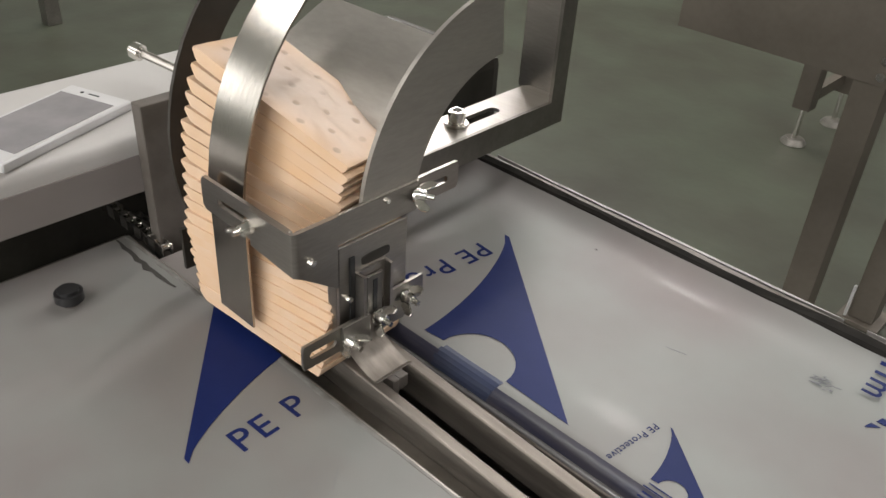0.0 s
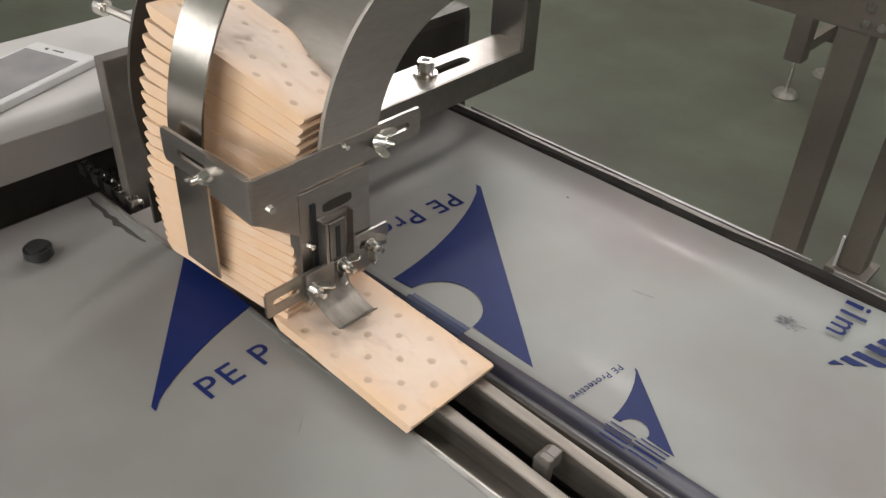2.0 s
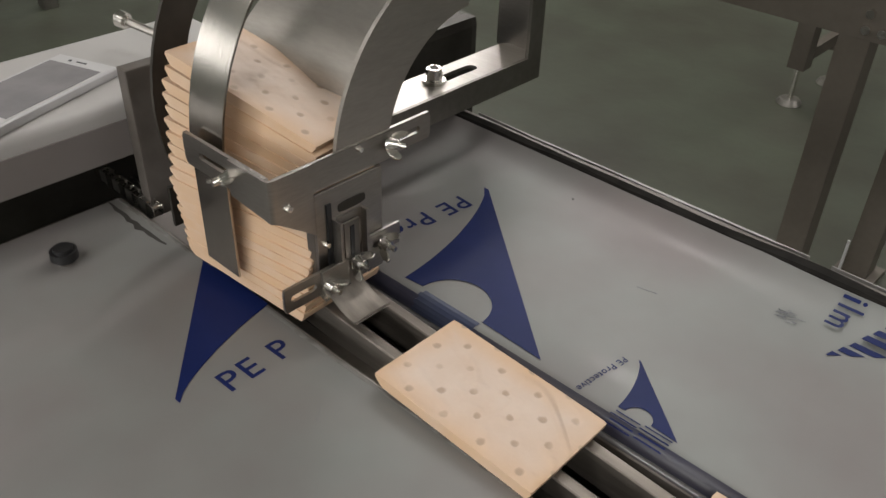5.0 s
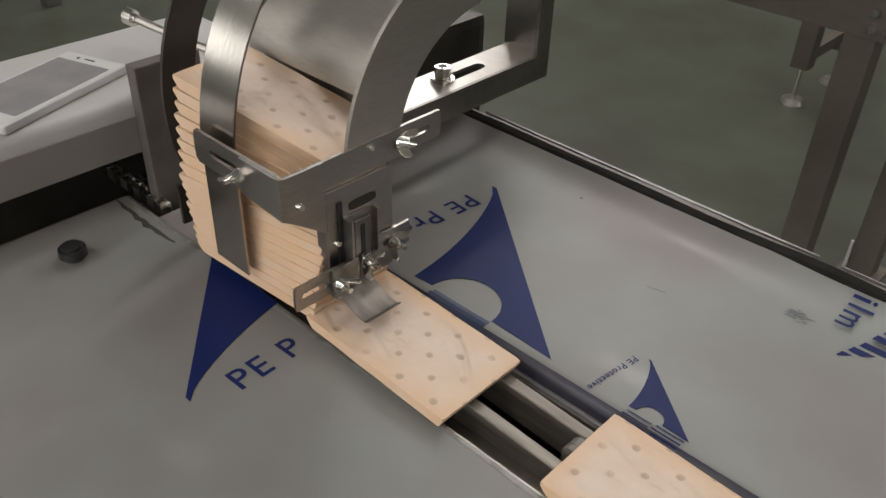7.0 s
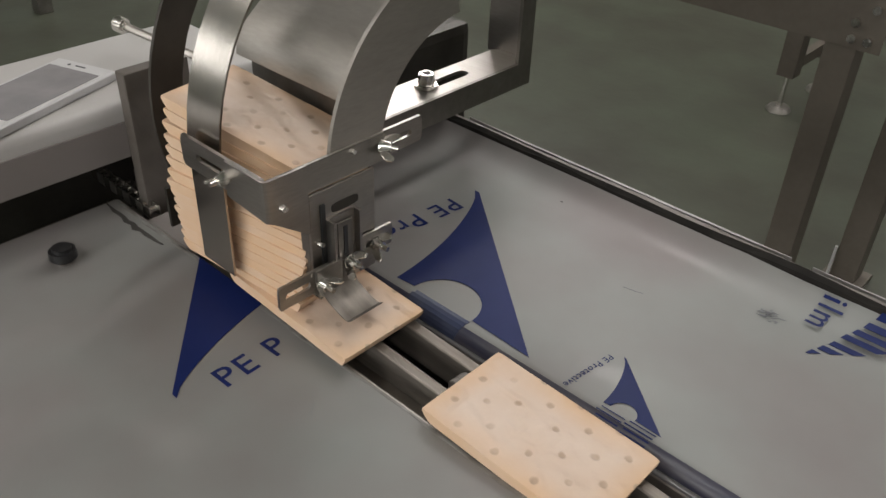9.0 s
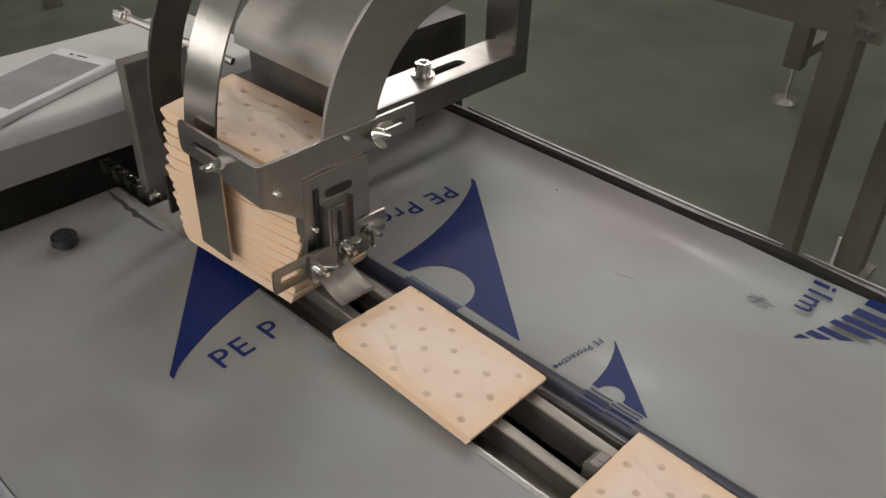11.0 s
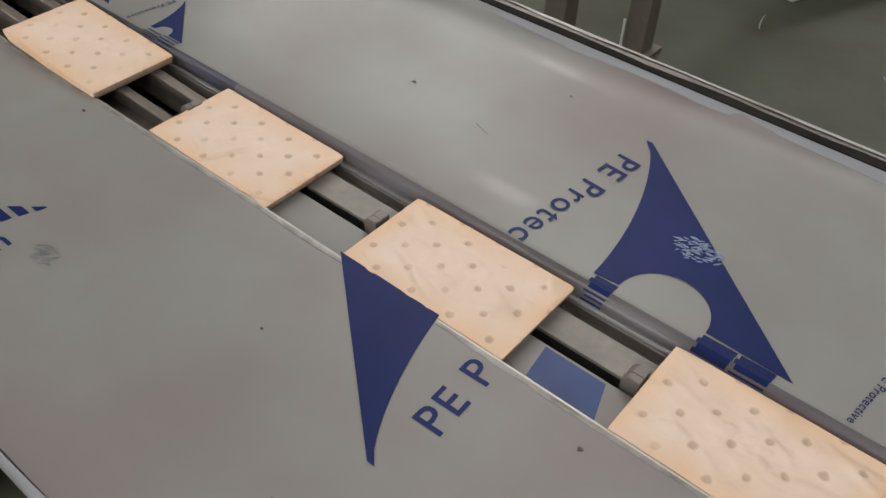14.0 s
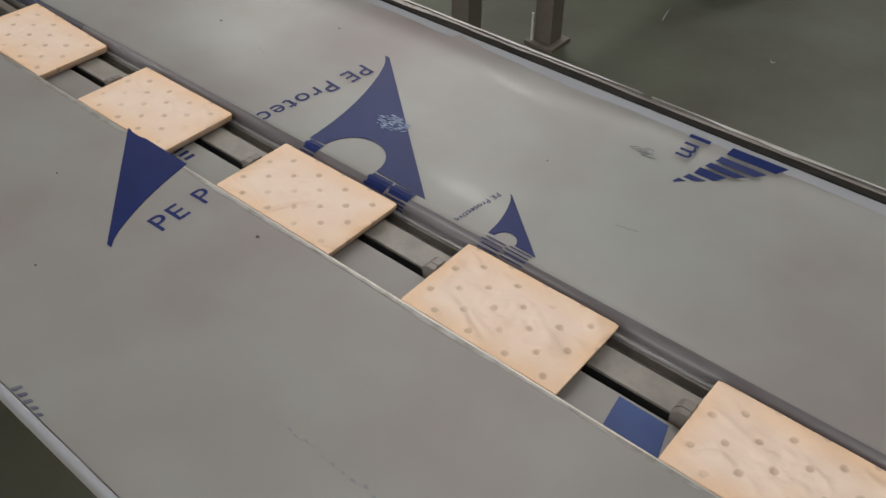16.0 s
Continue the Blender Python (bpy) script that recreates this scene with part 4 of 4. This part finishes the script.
    part("socket", rod((0, 0, 0.0145), (0, 0, 0.0163), 0.005, None, 6), DARK, bolt)
    smooth(part("washer", rod((0, 0, 0.0), (0, 0, 0.004), 0.0125, None, 22, None, 0.0008), CHROME, bolt))
    drive = thing("drive_housing", "dark cast drive housing behind the feeder", "housing")
    part("case", box(-0.32, -0.135, 0.19, 0.385, 0.62, 0.895, 0.012), DARK, drive)
    part("pedestal", box(-0.28, -0.18, 0.24, 0.34, 0.0, 0.62, 0.004), DARK, drive)


feeder()


# ---- machine behind the feeder ----
def machine():
    m = thing("machine_cover", "white enamelled rounded cover of a machine", "machine cover")
    part("shell", box(-0.39, -0.225, -0.75, 0.16, 0.825, 0.886, 0.018, None, 5), WHITE, m)
    smooth(m.children[0])
    # grey panel darkens the white cover's front face, shade put into colour
    part("front_panel", box(-0.2262, -0.2235, -0.735, 0.145, 0.829, 0.866, 0.001), GREY_PANEL, m, "thin brownish grey panel giving the cover's front its shade")
    under = m
    part("case", box(-0.38, -0.31, -0.7, 0.15, 0.05, 0.825), DARK, under)
    for x in (-0.365, -0.325):
        for y in (-0.66, 0.1):
            part("foot", rod((x, y, 0), (x, y, 0.05), 0.02), DARK, under)
    post = thing("side_post", "dark flat steel post beside the feeder", "post")
    part("plate", box(-0.222, -0.206, -0.012, 0.055, 0.70, 0.919, 0.002), RAIL, post)
    part("foot", box(-0.27, -0.19, -0.012, 0.055, 0.69, 0.70), DARK, post)
    part("column", box(-0.25, -0.21, 0.0, 0.045, 0.0, 0.69), DARK, post)
    phone = thing("smartphone", "white smartphone lying on the machine cover", "smartphone", -0.2825, -0.068, 0.886)
    phone.rotation_euler = (0, 0, radians(19.0))
    smooth(part("shell", box(-0.0365, 0.0365, -0.074, 0.074, 0.0, 0.0098, 0.004, None, 3), PHONE, phone))
    part("screen", box(-0.0315, 0.0315, -0.056, 0.056, 0.0099, 0.0102), GLASS, phone, "dark glossy screen")
    part("camera_dot", rod((-0.014, 0.064, 0.0097), (-0.014, 0.064, 0.0102), 0.0018, None, 12), BLACK, phone)
    part("earpiece", box(-0.006, 0.006, 0.0635, 0.0652, 0.0097, 0.0102), BLACK, phone)
    smooth(part("home_button", rod((0, -0.0645, 0.0097), (0, -0.0645, 0.0102), 0.0052, None, 20), PHONE, phone))
    rodt = thing("pull_rod", "thin steel rod with a round knob end", "rod")
    part("shaft", rod((-0.325, 0.054, 0.918), (-0.2, 0.10, 0.892), 0.0042, None, 12), STEEL, rodt)
    smooth(part("knob_end", rod((-0.333, 0.051, 0.9197), (-0.319, 0.056, 0.9167), 0.0085, None, 16, None, 0.003), CHROME, rodt))
    chain = thing("roller_chain", "greasy black roller chain at the end of the channel", "chain")
    for i in range(9):
        x = -0.30 + i * 0.0127
        for s in (-1, 1):
            part("link_plate", box(x - 0.007, x + 0.007, -0.013 + s * 0.005 - 0.0008, -0.013 + s * 0.005 + 0.0008, T - 0.006, T + 0.006, 0.0007), DULL if i % 2 else CHROME, chain)
        part("roller", rod((x, -0.018, T), (x, -0.008, T), 0.004, None, 12), CHROME, chain)
    far = thing("steel_post", "thin pale steel post on the floor far behind", "post", -3.05, 1.07, 0)
    part("tube", box(-0.03, 0.03, -0.03, 0.03, 0, 2.4, 0.004), DULL, far)


machine()


# ---- second machine on the floor ----
def stand():
    s = thing("machine_stand", "brown-grey steel stand on levelling feet", "machine stand")
    s.location = (0, 0, 0)
    legs = ((0.002, 1.33), (0.085, 1.62))
    for x, y in legs:
        part("leg", box(x - 0.03, x + 0.03, y - 0.03, y + 0.03, 0.012, 0.95, 0.004), BROWN, s)
        part("foot_plate", box(x - 0.05, x + 0.05, y - 0.05, y + 0.05, 0.0, 0.012, 0.002), BROWN, s)
    for x, y in ((-0.478, 2.455), (-0.45, 2.72)):
        part("leg", box(x - 0.03, x + 0.03, y - 0.03, y + 0.03, 0.13, 0.95, 0.004), BROWN, s)
        smooth(part("levelling_foot", rod((x, y, 0), (x, y, 0.02), 0.046, 0.032, 24, None, 0.004), DULL, s, "round zinc levelling foot"))
        part("spindle", rod((x, y, 0.02), (x, y, 0.14), 0.009, None, 12), CHROME, s)
    part("apron", box(-0.4, 0.075, 1.296, 1.299, 0.67, 0.95, 0.001), BROWN, s)
    part("side_apron", box(0.0, 0.03, 1.36, 2.6, 0.67, 0.95, 0.002), BROWN, s)
    bm = bmesh.new()
    for bx, bz in ((0.02, 0.69), (0.05, 0.69), (0.02, 0.72), (0.05, 0.75)):
        rod((bx, 1.30, bz), (bx, 1.287, bz), 0.009, None, 6, bm)
    part("bolt_heads", bm, CHROME, s)
    # white rod imitates the bright highlight at the foot of this leg
    smooth(part("adjusting_rod", rod((0.052, 1.583, 0.0125), (0.052, 1.583, 0.10), 0.0035, None, 10), PHONE, s, "thin white rod standing in for the highlight on the leg"))
    part("top_rail", box(-0.45, 0.0, 2.44, 2.47, 0.90, 0.945, 0.002), BROWN, s)
    part("brace", box(-0.478, -0.448, 2.485, 2.69, 0.16, 0.2), BROWN, s)


stand()


def floor_bits():
    block = thing("ribbed_block", "pale grey ribbed block standing on the floor", "block", 0.29, 2.18, 0)
    block.rotation_euler = (0, 0, radians(66))
    part("core", box(0.004, 0.5, 0.004, 0.3, 0.0, 0.24, 0.003), WHITE, block)
    for i in range(24):
        part("rib", box(0.006 + i * 0.0205, 0.018 + i * 0.0205, -0.003, 0.0045, 0.004, 0.236, 0.001), WHITE, block)
    for i in range(14):
        part("rib", box(-0.003, 0.0045, 0.008 + i * 0.0205, 0.02 + i * 0.0205, 0.004, 0.236, 0.001), WHITE, block)
    for x, y, turn, size in ((0.275, 2.0, -75, 0.1), (0.66, 1.94, -20, 0.02)):
        bm = bmesh.new()
        cols = []
        for i in range(9):
            a = -1 + i / 4
            w = 0.0022 * (1 - a * a) + 0.0005
            px, py = a * size / 2, 0.05 * a * a * size
            lift = 0.0006 + 0.006 * a * a
            cols.append([bm.verts.new(p) for p in ((px, py - w, lift), (px, py + w, lift + 0.001), (px, py + w, lift + 0.0016), (px, py - w, lift + 0.0006))])
        for p, q in zip(cols, cols[1:]):
            for j in range(4):
                bm.faces.new((p[j], q[j], q[(j + 1) % 4], p[(j + 1) % 4]))
        bm.faces.new(cols[0]), bm.faces.new(cols[-1])
        ob = part("film_shred", bm, PALE_FILM)
        tagged(ob, "small curled pale shred of film on the green floor", "film shred", "film shreds on the floor")
        ob.matrix_world = pose(x, y, 0, 0, 0, turn)


floor_bits()


# ---- motion ----
HOME = -0.090


def stack_pose(slot):
    """Where the biscuit in that place of the stack lies, from the bottom one up: the pile fans out towards the tail and turns a little."""
    pitch = 21.0 * (slot / 21) ** 1.75
    yaw = float(np.interp(slot, [0, 8, 17, 21], [3.5, 12.0, 13.0, 12.0])) + 0.25 * math.sin(slot * 1.7)
    roll = -8.0 * max(0.0, (slot - 13) / 8)
    x = float(np.interp(slot, [0, 4, 10, 15, 21], [0.0535, 0.0535, 0.049, 0.042, 0.0445]))
    y = float(np.interp(slot, [0, 7, 21], [-0.030, -0.0165, 0.0045]))
    corner = Vector((x + 0.0012 * math.sin(slot * 2.3), y, T + 0.0145 + THICK / 2 + 0.00735 * slot))
    turn = pose(0, 0, 0, roll, pitch, 0)
    turn = pose(0, 0, 0, 0, 0, yaw) @ turn
    centre = corner - turn.to_3x3() @ Vector((LONG / 2, -WIDE / 2, 0))
    return Matrix.Translation(centre) @ turn


def belt_pose(tail):
    c = tail + LONG / 2
    f = min(1.0, max(0.0, c / 0.46))
    tilt = 2.86 * min(1.0, max(0.0, (c + 0.06) / 0.06)) * min(1.0, max(0.0, (0.53 - c) / 0.12))
    side = min(1.0, max(0.0, (c - 0.05) / 0.3))
    return pose(c, 0.006 + 0.0115 * side, T + 0.0145 - 0.023 * f + THICK / 2, 0, tilt, 0)


def reach(k, x):
    """When the lug k comes to x."""
    return 1.0 + (x - 0.086 + PITCH * k) / SPEED


def motions():
    for k, ob in enumerate(BISCUITS, 1):
        rows, slot = [(0.0, stack_pose(k - 1))], k - 1
        for j in range(1, k):
            t = reach(j, 0.028)
            if t > 15.7:
                break
            rows += [(t, stack_pose(slot)), (t + 0.14, stack_pose(slot - 1))]
            slot -= 1
        start = reach(k, HOME)
        if slot == 0 and start < 15.9:
            start = max(start, rows[-1][0] + 0.05)
            rows.append((start, stack_pose(0)))
            t = start + 0.15
            while t < 16.0:
                rows.append((t, belt_pose(lug_x(k, t))))
                t += 0.3
            rows.append((16.0, belt_pose(lug_x(k, 16.0))))
        elif rows[-1][0] < 16.0:
            rows.append((16.0, rows[-1][1]))
        walk(ob, rows)
    for k, ob in LUGS:
        rows = []
        for i in range(33):
            t = i * 0.5
            x = lug_x(k, t)
            if x < -0.36:
                rows.append((t, pose(-0.72 - x, 0.018, T - 0.13)))
            else:
                rows.append((t, pose(x, 0.018, T - 0.005 - 0.003 * min(1.0, max(0.0, (x - 0.15) / 0.3)))))
        walk(ob, rows)


motions()
